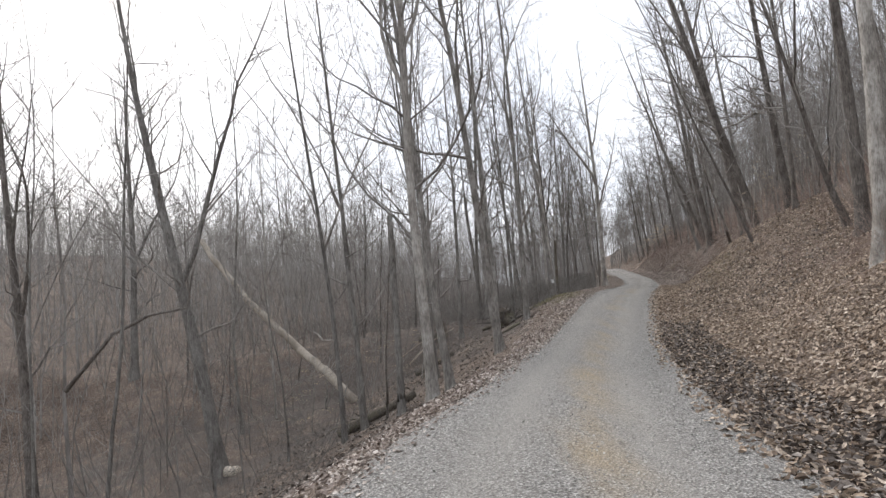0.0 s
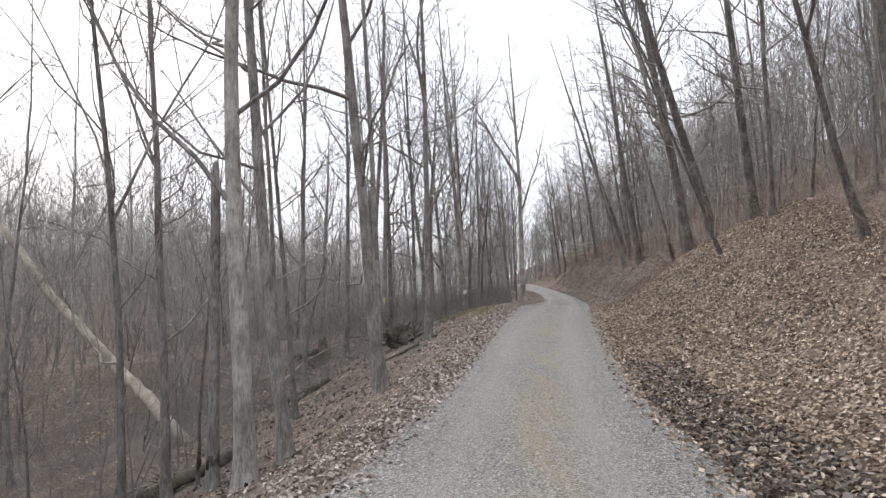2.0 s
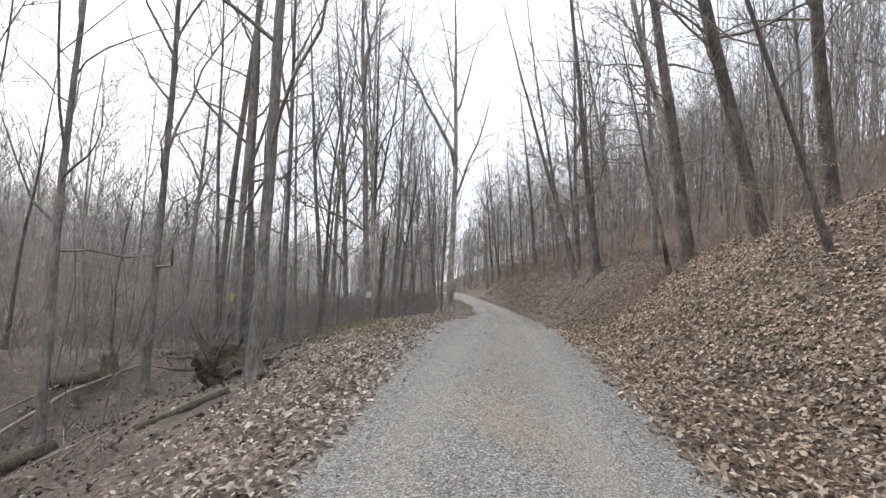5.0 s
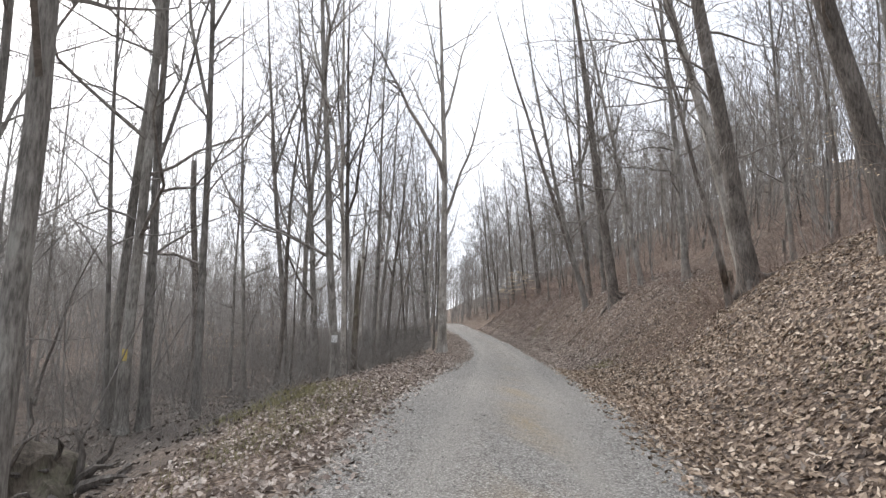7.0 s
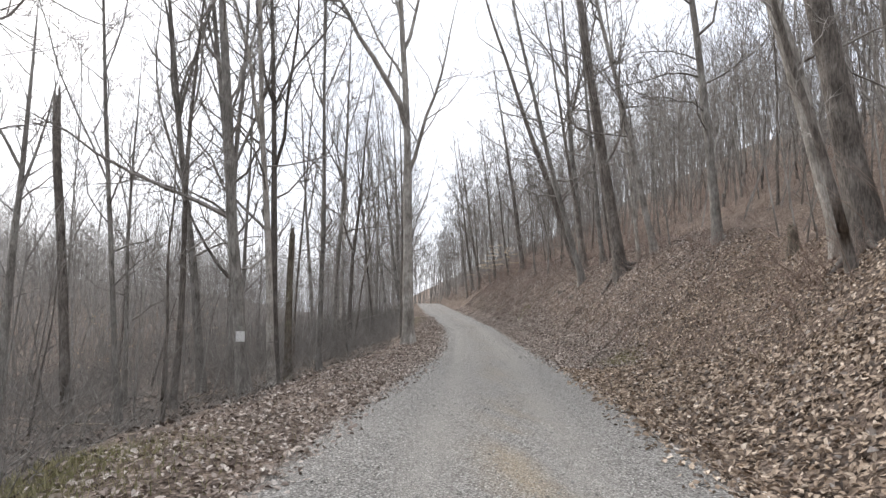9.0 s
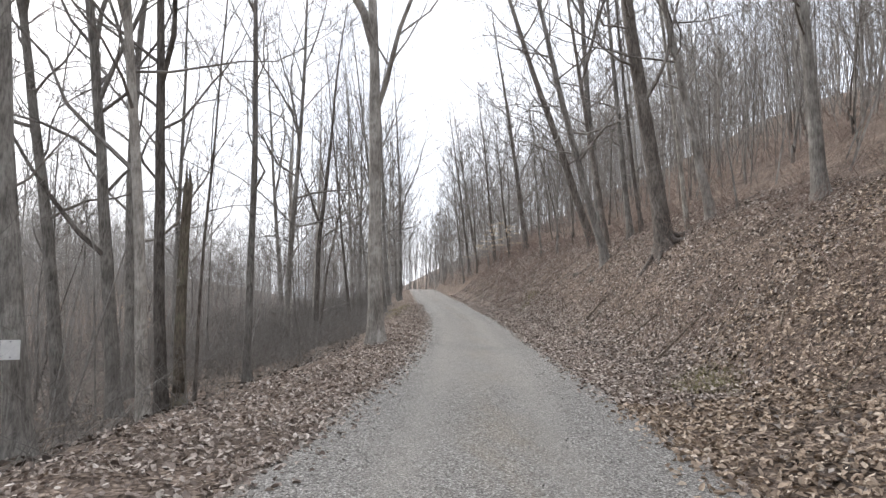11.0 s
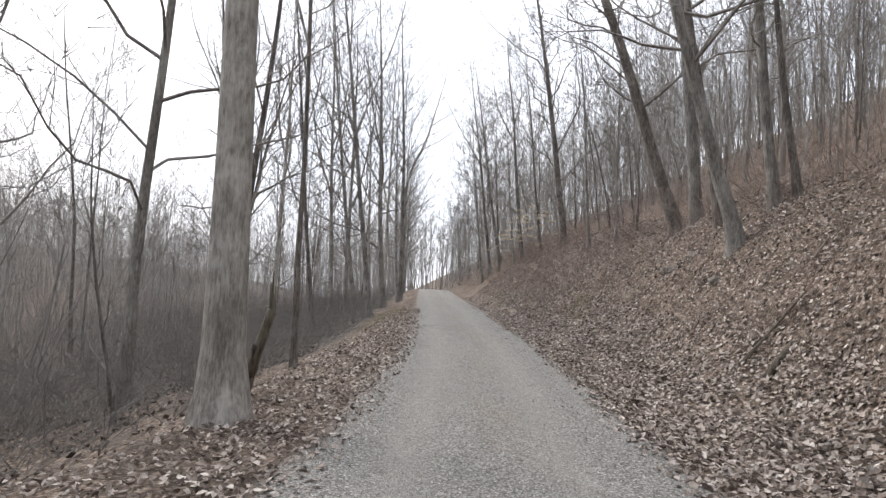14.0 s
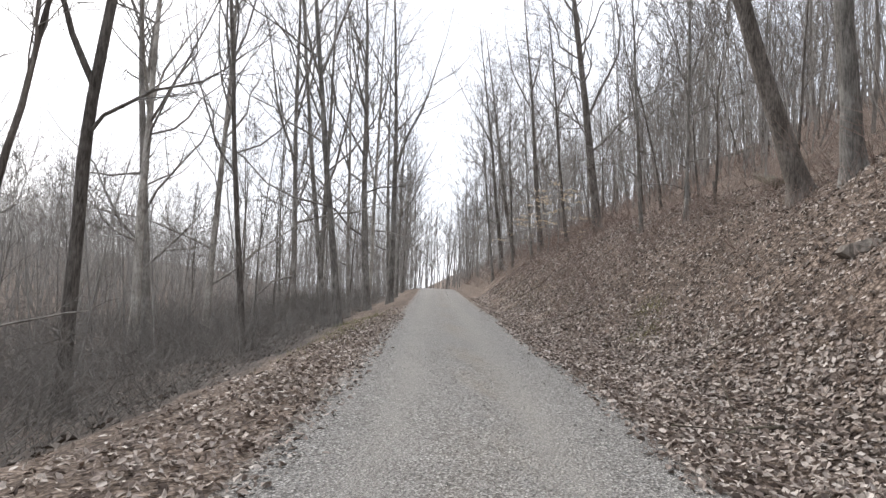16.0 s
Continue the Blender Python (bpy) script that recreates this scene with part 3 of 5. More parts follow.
tree("tree", "bare hardwood tree with dark furrowed bark", 16.46, 24.99, 24, 0.50, (-0.034, 0.001), BARK_DARK, 243, group="trees beside the road", fork=.4, limbs=12, arms=((13, 100, 72, 9, .12), (15, 260, 70, 8, .1)))
tree("tree", "bare hardwood tree with dark furrowed bark", 20.82, 37.92, 22, 0.47, (-0.137, 0.003), BARK_DARK, 244, group="trees beside the road", arms=((8.3, 164, 16, 5.8, 0.06), (6.8, 151, 11, 5.0, 0.07), (12.9, 198, 42, 5.9, 0.07), (7.6, 159, 26, 7.4, 0.07), (5.9, 158, 42, 4.8, 0.08), (5.9, 187, 7, 5.7, 0.05)))
tree("tree", "bare hardwood tree with dark furrowed bark", 16.94, 26.74, 15, 0.27, (-0.300, 0.006), BARK_DARK, 245, group="trees beside the road")
tree("tree", "bare hardwood tree with dark furrowed bark", 19.44, 39.19, 25, 0.48, (-0.268, 0.057), BARK_DARK, 246, group="trees beside the road", arms=((12.1, 201, 7, 6.6, 0.08), (6.8, 169, 42, 6.4, 0.07), (5.2, 190, 45, 7.4, 0.08), (6.1, 187, 38, 5.7, 0.07), (11.1, 200, 50, 6.2, 0.05), (8.7, 159, 34, 7.1, 0.07)))
tree("tree", "bare hardwood tree with dark furrowed bark", 18.72, 33.62, 21, 0.25, (-0.069, 0.015), BARK_DARK, 247, group="trees beside the road", arms=((7.8, 205, 40, 6.1, 0.06), (9.1, 200, 44, 4.6, 0.06), (5.2, 163, 5, 5.4, 0.08), (8.9, 151, 25, 6.5, 0.06), (9.2, 195, 33, 7.9, 0.05), (8.0, 195, 43, 5.7, 0.07)))
tree("tree", "bare hardwood tree with dark furrowed bark", 16.14, 33.18, 17, 0.14, (-0.378, 0.081), BARK_DARK, 248, group="trees beside the road")
tree("tree", "thick dark-barked hardwood tree rooted in the bank", 22.64, 47.42, 27, 0.62, (-0.103, 0.028), BARK_DARK, 249, group="trees beside the road", roots=5)
tree("tree", "bare hardwood tree with pale grey lichen-spotted bark", 24.14, 49.42, 26, 0.46, (-0.202, 0.055), BARK_PALE, 250, group="trees beside the road", arms=((9.0, 184, 28, 6.7, 0.06), (8.8, 192, 10, 6.4, 0.06), (9.5, 169, 27, 7.4, 0.08), (7.6, 174, 9, 7.9, 0.06), (9.8, 204, 45, 4.8, 0.08), (5.5, 192, 49, 6.8, 0.06)))
tree("tree", "bare hardwood tree with dark furrowed bark", 21.08, 46.41, 12, 0.19, (-0.186, 0.050), BARK_DARK, 251, group="trees beside the road")
tree("tree", "bare hardwood tree with pale grey lichen-spotted bark", 25.98, 49.19, 14, 0.19, (-0.133, 0.036), BARK_PALE, 252, group="trees beside the road")
tree("tree", "tall bare hardwood tree with ridged grey-brown bark", 28.50, 59.45, 24, 0.38, (-0.103, 0.028), BARK, 253, group="trees beside the road", arms=((9.9, 177, 34, 6.3, 0.06), (10.7, 196, 34, 7.0, 0.08), (5.3, 171, 27, 7.1, 0.06), (10.9, 171, 8, 5.8, 0.06), (6.8, 167, 27, 6.3, 0.07), (7.5, 201, 8, 5.7, 0.05)))
tree("tree", "thick leaning hardwood tree with bare roots on the bank", 27.86, 65.88, 26, 0.62, (-0.139, 0.037), BARK_DARK, 254, group="trees beside the road", roots=5, arms=((6.8, 175, 12, 5.5, .08), (8.2, 190, 4, 6.5, .07), (9.3, 20, 25, 5, .06), (10.5, 170, 30, 6, .07)))
tree("tree", "bare hardwood tree with pale grey lichen-spotted bark", 29.14, 64.94, 23, 0.32, (-0.184, 0.049), BARK_PALE, 255, group="trees beside the road", arms=((5.7, 175, 14, 8.0, 0.06), (5.6, 173, 24, 4.8, 0.08), (12.4, 210, 39, 5.8, 0.07), (7.5, 204, 39, 7.2, 0.05), (7.1, 179, 37, 7.0, 0.07), (11.7, 156, 29, 5.3, 0.07)))
tree("tree", "bare hardwood tree with pale grey lichen-spotted bark", 29.30, 66.53, 20, 0.19, (-0.088, 0.024), BARK_PALE, 256, group="trees beside the road")
tree("tree", "bare hardwood tree with dark furrowed bark", 34.28, 82.97, 26, 0.52, (-0.334, 0.083), BARK_DARK, 257, group="trees beside the road", arms=((5.3, 152, 19, 6.3, 0.08), (7.3, 205, 45, 7.4, 0.06), (11.9, 171, 38, 7.7, 0.06), (8.2, 163, 46, 7.6, 0.07), (8.9, 182, 46, 6.7, 0.07), (6.1, 169, 42, 7.8, 0.07)))
tree("tree", "tall bare hardwood tree with ridged grey-brown bark", 33.44, 80.43, 26, 0.46, (-0.111, 0.028), BARK, 258, group="trees beside the road")
tree("tree", "tall bare hardwood tree with ridged grey-brown bark", 29.64, 73.32, 25, 0.37, (-0.211, 0.053), BARK, 259, group="trees beside the road", arms=((6.8, 208, 6, 5.0, 0.06), (5.2, 151, 36, 5.8, 0.07), (9.3, 170, 42, 5.7, 0.07), (12.8, 164, 11, 5.8, 0.05), (7.5, 161, 7, 5.2, 0.05), (9.9, 161, 21, 5.5, 0.07)))
tree("tree", "bare hardwood tree with dark furrowed bark", 31.88, 77.03, 24, 0.29, (-0.113, 0.028), BARK_DARK, 260, group="trees beside the road")
tree("tree", "tall bare hardwood tree with ridged grey-brown bark", 31.52, 74.12, 22, 0.30, (-0.087, 0.022), BARK, 261, group="trees beside the road")
tree("tree", "bare hardwood tree with dark furrowed bark", 31.88, 73.67, 20, 0.21, (-0.101, 0.025), BARK_DARK, 262, group="trees beside the road")
tree("tree", "bare hardwood tree with dark furrowed bark", 38.28, 103.00, 24, 0.50, (-0.147, 0.037), BARK_DARK, 263, group="trees beside the road", arms=((8.6, 187, 21, 6.2, 0.05), (11.0, 159, 47, 5.2, 0.05), (10.0, 157, 19, 6.8, 0.08), (6.0, 180, 22, 6.6, 0.05), (5.3, 170, 19, 7.2, 0.07), (8.5, 196, 36, 7.0, 0.05)), spread=1.4, limbs=26, twigs=6, stout=1.25)
tree("tree", "bare hardwood tree with dark furrowed bark", 41.96, 127.53, 22, 0.40, (-0.169, 0.042), BARK_DARK, 264, group="trees beside the road", arms=((8.8, 201, 39, 7.7, 0.05), (12.9, 175, 49, 7.4, 0.07), (6.2, 203, 33, 5.2, 0.05), (8.2, 150, 9, 5.1, 0.07), (12.6, 183, 19, 6.4, 0.05), (5.2, 208, 30, 7.6, 0.06)), spread=1.4, limbs=26, twigs=6, stout=1.25)
tree("tree", "bare hardwood tree with dark furrowed bark", 39.56, 123.56, 22, 0.35, (-0.131, 0.033), BARK_DARK, 265, group="trees beside the road", spread=1.4, limbs=26, twigs=6, stout=1.25)
tree("tree", "bare hardwood tree with dark furrowed bark", 39.24, 113.96, 20, 0.39, (-0.120, 0.030), BARK_DARK, 266, group="trees beside the road", spread=1.4, limbs=26, twigs=6, stout=1.25)

tree("dead_tree", "dead standing trunk snapped off with a jagged top", -1.40, 25.50, 7.5, 0.27, (0.0, 0.0), BARK, 290, stub=True, limbs=4)
tree("tree", "crooked young bare tree leaning across its neighbours", 16.55, 78.50, 10, 0.16, (0.17, 0.0), BARK_DARK, 267, group="trees beside the road", wobble=.06, limbs=10)
tree("tree", "tall bare hardwood tree with ridged grey-brown bark", -0.40, 71.00, 19, 0.46, (0.01, 0.0), BARK, 268, group="trees beside the road")
tree("tree", "tall bare hardwood tree with ridged grey-brown bark", 37.90, 120.90, 17, 0.22, (-0.10, 0.01), BARK, 269, group="trees beside the road", spread=1.4, limbs=28, fork=.12, twigs=7, stout=1.25)
tree("tree", "tall bare hardwood tree with ridged grey-brown bark", 39.60, 124.50, 18, 0.20, (-0.06, 0.01), BARK, 270, group="trees beside the road", spread=1.4, limbs=28, fork=.12, twigs=7, stout=1.25)
tree("tree", "bare hardwood tree with dark furrowed bark", 38.40, 117.60, 16, 0.20, (-0.05, 0.01), BARK_DARK, 271, group="trees beside the road", spread=1.4, limbs=28, fork=.12, twigs=7, stout=1.25)
tree("tree", "tall bare hardwood tree with ridged grey-brown bark", 38.00, 112.50, 15, 0.18, (-0.12, 0.01), BARK, 272, group="trees beside the road", spread=1.4, limbs=28, fork=.12, twigs=7, stout=1.25)
tree("tree", "bare hardwood tree with dark furrowed bark", 38.30, 107.30, 17, 0.24, (-0.10, 0.01), BARK_DARK, 273, group="trees beside the road", spread=1.4, limbs=28, fork=.12, twigs=7, stout=1.25)
tree("tree", "tall bare hardwood tree with ridged grey-brown bark", 35.10, 92.60, 13, 0.16, (-0.08, 0.01), BARK, 274, group="trees beside the road", spread=1.4, limbs=28, fork=.12, twigs=7, stout=1.25)
tree("tree", "tall bare hardwood tree with ridged grey-brown bark", 34.50, 88.65, 12, 0.15, (0.03, 0.01), BARK, 275, group="trees beside the road", spread=1.4, limbs=28, fork=.12, twigs=7, stout=1.25)
tree("tree", "bare hardwood tree with pale grey lichen-spotted bark", 34.20, 77.45, 15, 0.18, (-0.07, 0.01), BARK_PALE, 276, group="trees beside the road")
tree("tree", "bare hardwood tree with pale grey lichen-spotted bark", 21.46, 100.10, 21, 0.30, (-0.03, 0.01), BARK_PALE, 277, group="trees beside the road", spread=1.4, limbs=18, fork=.12, twigs=6)
tree("tree", "tall bare hardwood tree with ridged grey-brown bark", 22.84, 105.90, 22, 0.32, (0.00, 0.01), BARK, 278, group="trees beside the road", spread=1.4, limbs=18, fork=.12, twigs=6)
tree("tree", "bare hardwood tree with pale grey lichen-spotted bark", 24.40, 103.50, 19, 0.20, (-0.06, 0.01), BARK_PALE, 279, group="trees beside the road", spread=1.4, limbs=18, fork=.12, twigs=6)
tree("tree", "bare hardwood tree with pale grey lichen-spotted bark", 25.90, 107.20, 21, 0.26, (0.02, 0.01), BARK_PALE, 280, group="trees beside the road", spread=1.4, limbs=18, fork=.12, twigs=6)
tree("tree", "tall bare hardwood tree with ridged grey-brown bark", 28.00, 112.80, 20, 0.24, (-0.03, 0.01), BARK, 281, group="trees beside the road", spread=1.4, limbs=18, fork=.12, twigs=6)
tree("tree", "tall bare hardwood tree with ridged grey-brown bark", 29.60, 119.40, 18, 0.22, (0.03, 0.01), BARK, 282, group="trees beside the road", spread=1.4, limbs=18, fork=.12, twigs=6)
tree("tree", "tall bare hardwood tree with ridged grey-brown bark", 32.60, 133.70, 17, 0.24, (0.00, 0.01), BARK, 283, group="trees beside the road", spread=1.4, limbs=28, fork=.12, twigs=7, stout=1.25)
tree("tree", "tall bare hardwood tree with ridged grey-brown bark", 43.00, 142.50, 16, 0.24, (-0.05, 0.01), BARK, 284, group="trees beside the road", spread=1.4, limbs=28, fork=.12, twigs=7, stout=1.25)
tree("tree", "bare hardwood tree with pale grey lichen-spotted bark", 18.00, 96.80, 20, 0.30, (0.02, 0.01), BARK_PALE, 285, group="trees beside the road", spread=1.4, limbs=18, fork=.12, twigs=6)
tree("tree", "bare hardwood tree with pale grey lichen-spotted bark", 16.00, 93.20, 19, 0.36, (-0.01, 0.01), BARK_PALE, 286, group="trees beside the road", spread=1.4, limbs=18, fork=.12, twigs=6)
tree("tree", "bare hardwood tree with dark furrowed bark", 11.90, 63.60, 17, 0.10, (0.01, 0.01), BARK_DARK, 287, group="trees beside the road")
tree("tree", "tall bare hardwood tree with ridged grey-brown bark", 5.74, 64.60, 14, 0.20, (0.00, 0.01), BARK, 288, group="trees beside the road")
tree("tree", "bare hardwood tree with dark furrowed bark", 7.95, 59.80, 17, 0.24, (0.03, 0.01), BARK_DARK, 289, group="trees beside the road")

# ---- the woods behind: copies of grown trees ----
rng = random.Random(11)
SPOTS = []


def clear(x, y, gap):
    return all((x - a) ** 2 + (y - c) ** 2 > gap * gap for a, c in TAKEN)


def spots(count, along, lat, gap, lean):
    made = tries = 0
    while made < count and tries < 9000:
        tries += 1
        y, d = rng.uniform(*along), rng.uniform(*lat)
        x = float(np.interp(y, YS, XC)) + d / .96
        if clear(x, y, gap):
            TAKEN.append((x, y))
            SPOTS.append((x, y, lean))
            made += 1


spots(9, (18, 58), (-30, -12), 2.4, 0)
spots(9, (58, 124), (-26, -12), 2.2, 0)
spots(14, (110, 175), (-14, -4.5), 2.0, 0)
spots(24, (9, 44), (11.5, 26), 1.7, -6)
spots(40, (24, 72), (11.5, 30), 2.0, -7)
spots(44, (58, 145), (10, 30), 2.0, -7)
spots(16, (118, 175), (5, 14), 2.2, -5)
MODELS = []
for x, y, lean in SPOTS:
    k = len(MODELS)
    if k < 14:
        MODELS.append(tree("tree", ("slim bare hardwood tree with grey-brown bark", "slim bare hardwood tree with dark bark", "slim bare hardwood tree with pale grey bark")[k % 3],
                           x, y, rng.uniform(13, 22), rng.uniform(.1, .22), (.012 * lean, 0), (BARK, BARK_DARK, BARK_PALE)[k % 3], 100 + k, group="trees of the wood", fork=rng.uniform(.2, .45), wobble=.045, twigs=4, limbs=10))
        continue
    src = MODELS[rng.randrange(14)]
    turn = Matrix.Rotation(radians(lean * .6 + rng.gauss(0, 2.2)), 4, "Y") @ Matrix.Rotation(radians(rng.gauss(0, 2.2)), 4, "X") @ Matrix.Rotation(rng.uniform(-.7, .7), 4, "Z")
    copy_thing(src, pose(x, y, float(ground(x, y)) - .05) @ turn @ Matrix.Scale(rng.uniform(.7, 1.1), 4))


# ---- young trees of the understorey, bushy from low down ----
SPOTS.clear()
spots(18, (14, 58), (-26, -7.5), 1.6, 2)
spots(26, (56, 128), (-24, -6), 1.6, 2)
spots(22, (14, 66), (9.5, 26), 1.6, -6)
spots(36, (60, 140), (8.5, 24), 1.6, -6)
YOUNG = []
for x, y, lean in SPOTS:
    k = len(YOUNG)
    if k < 8:
        YOUNG.append(tree("young_tree", ("young bare tree with many crooked grey branches", "slender young bare tree with fine brown twigs")[k % 2], x, y, rng.uniform(7, 12), rng.uniform(.07, .13), (.01 * lean, 0),
                          (BARK, BARK_DARK)[k % 2], 400 + k, group="young trees of the wood", fork=.14, wobble=.075, spread=1.75, twigs=5, limbs=13))
        continue
    turn = Matrix.Rotation(radians(lean + rng.gauss(0, 3.5)), 4, "Y") @ Matrix.Rotation(radians(rng.gauss(0, 3.5)), 4, "X") @ Matrix.Rotation(rng.uniform(-3.1, 3.1), 4, "Z")
    copy_thing(YOUNG[rng.randrange(8)], pose(x, y, float(ground(x, y)) - .05) @ turn @ Matrix.Scale(rng.uniform(.65, 1.15), 4))


# ---- far woods: one mass of small trees ----
def far_tree(seed):
    r = random.Random(seed)
    h, p0, p1, r0, r1, t0, t1 = r.uniform(13, 20), [], [], [], [], [], []

    def add(a, b2, s, t):
        p0.append(a), p1.append(b2), r0.append(s), r1.append(t)
    c, w = np.array([0., 0, -.3]), r.uniform(.07, .14)
    line = [c]
    for i in range(4):
        c = c + np.array([r.gauss(0, .25), r.gauss(0, .25), (h + .3) / 4])
        add(line[-1], c, w * (1 - i / 4.3), w * (1 - (i + 1) / 4.3))
        line.append(c)
    for k in range(12):
        u = r.uniform(1.4, 3.95)
        i = int(u)
        p = line[i] + (line[i + 1] - line[i]) * (u - i)
        a = r.uniform(0, 6.28)
        d = np.array([math.cos(a), math.sin(a), r.uniform(.7, 1.6)])
        ln = r.uniform(2, 4.2) * (1.3 - u / 5)
        q = p + d * ln * .45
        d2 = d + np.array([r.gauss(0, .3), r.gauss(0, .3), .4])
        e = q + d2 * ln * .4
        add(p, q, .035, .022), add(q, e, .022, .008)
        for _ in range(4):
            s = q + (e - q) * r.uniform(0, 1)
            g = d2 + np.array([r.gauss(0, .7), r.gauss(0, .7), r.gauss(.1, .4)])
            t0.append(s), t1.append(s + g * ln * .24)
    v, f = prisms(p0, p1, r0, r1)
    v2, f2 = spikes(t0, t1, [.015] * len(t0))
    f = np.concatenate([f[:, [0, 1, 2]], f[:, [0, 2, 3]]])
    return np.concatenate([v, v2]), np.concatenate([f, f2 + len(v)])


def wood(name, label, count, along, lat, seed, mat=HAZEBARK):
    r = np.random.default_rng(seed)
    kinds = [far_tree(seed * 10 + k) for k in range(8)]
    vs, fs, at = [], [], 0
    for i in range(count):
        v, f = kinds[i % 8]
        y, d = r.uniform(*along), r.uniform(*lat)
        d = d + 4 * np.sign(d + .01) * max(0, 1 - abs(d) / 4) * (y < 158)
        x = np.interp(y, YS, XC) + d / .96
        a, s = r.uniform(0, 6.28), r.uniform(.65, 1.15)
        m = np.array([[math.cos(a), -math.sin(a), 0], [math.sin(a), math.cos(a), 0], [r.normal(0, .03), r.normal(0, .03), 1]])
        w = v @ m.T * s
        w[:, 0] += r.normal(0, .04) * w[:, 2]
        vs.append(w + np.array([x, y, float(ground(x, y)) - .1]))
        fs.append(f + at)
        at += len(v)
    return tagged(mesh_object(name, np.concatenate(vs), np.concatenate(fs), mat), label, "woods", kind="stuff")


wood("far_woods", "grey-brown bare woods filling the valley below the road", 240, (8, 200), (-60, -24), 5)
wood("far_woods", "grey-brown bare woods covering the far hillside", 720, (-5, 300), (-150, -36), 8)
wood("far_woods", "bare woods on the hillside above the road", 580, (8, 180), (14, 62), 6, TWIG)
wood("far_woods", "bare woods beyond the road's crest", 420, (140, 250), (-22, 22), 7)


def poles(label, count, along, lat, tall, seed, mat=HAZEBARK):
    r = np.random.default_rng(seed)
    y, d = r.uniform(*along, count), r.uniform(*lat, count)
    x = np.interp(y, YS, XC) + d / .96
    p = np.stack([x, y, ground(x, y) - .1], 1)
    h = r.uniform(*tall, count)[:, None]
    m = p + h * np.concatenate([r.normal(0, .11, (count, 2)), np.full((count, 1), .5)], 1)
    t = m + h * np.concatenate([r.normal(0, .15, (count, 2)), np.full((count, 1), .5)], 1)
    g = np.concatenate([m + (t - m) * u for u in (0, .25, .5, .75)])
    e = g + np.tile(h, (4, 1)) * np.concatenate([r.normal(0, .12, (count * 4, 2)), r.uniform(.06, .25, (count * 4, 1))], 1)
    w = h[:, 0] * .0035
    v, f = prisms(p, m, w, w * .6)
    f = np.concatenate([f[:, [0, 1, 2]], f[:, [0, 2, 3]]])
    v2, f2 = spikes(np.concatenate([m, g]), np.concatenate([t, e]), np.concatenate([w * .6, np.tile(w * .35, 4)]))
    return tagged(mesh_object("saplings", np.concatenate([v, v2]), np.concatenate([f, f2 + len(v)]), mat), label, "saplings", kind="stuff")


poles("thin bare saplings crowding the slope below the road", 420, (10, 60), (-48, -10), (3, 9), 51, TWIG)
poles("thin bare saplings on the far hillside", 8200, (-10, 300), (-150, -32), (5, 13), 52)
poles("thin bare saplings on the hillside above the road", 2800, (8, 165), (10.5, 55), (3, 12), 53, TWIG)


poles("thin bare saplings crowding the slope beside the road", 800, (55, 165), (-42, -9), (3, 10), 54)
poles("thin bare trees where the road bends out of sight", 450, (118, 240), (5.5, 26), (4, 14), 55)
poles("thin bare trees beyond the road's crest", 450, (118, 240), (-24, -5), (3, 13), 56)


def twigs_of(label, count, along, lat, tall, seed, size=(1.0, 2.6), width=.018, mat=HAZEBARK):
    """The fine tops of far woods: small twigs fanned at all heights."""
    r = np.random.default_rng(seed)
    n = count // 5
    y, d = r.uniform(*along, n), r.uniform(*lat, n)
    x = np.interp(y, YS, XC) + d / .96
    p = np.repeat(np.stack([x, y, ground(x, y) + tall[0] + (tall[1] - tall[0]) * r.random(n) ** 1.4], 1), 5, 0)
    g = r.normal(0, .6, (n * 5, 3)) + np.array([0, 0, .75])
    v, f = spikes(p + r.normal(0, .3, p.shape), p + g * r.uniform(*size, (n * 5, 1)), np.full(n * 5, width))
    return tagged(mesh_object("brush" if mat is BRUSHWOOD else "treetops", v, f, mat), label, "woods", kind="stuff")


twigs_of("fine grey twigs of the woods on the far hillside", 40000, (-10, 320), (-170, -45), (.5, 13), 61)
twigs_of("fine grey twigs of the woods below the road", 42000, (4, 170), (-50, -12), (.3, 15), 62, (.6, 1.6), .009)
twigs_of("tangled grey twigs of the thicket below the road", 15000, (46, 125), (-30, -6), (.1, 1.6), 64, (.3, .9), .006, BRUSHWOOD)
twigs_of("tangled twigs under the trees on the slope", 4000, (8, 46), (-30, -8), (.1, 1.6), 65, (.3, .9), .006, BRUSHWOOD)
twigs_of("fine twigs of the trees standing by the road's crest", 5000, (118, 200), (-16, -3), (.2, 6), 66, (.6, 1.6), .014)
twigs_of("fine twigs of the brush where the bank ends", 6000, (112, 200), (3.6, 16), (.2, 7), 67, (.6, 1.6), .014)
twigs_of("fine grey twigs of the woods above the road", 36000, (8, 175), (12, 50), (2, 16), 63, (.6, 1.8), .013, TWIG)


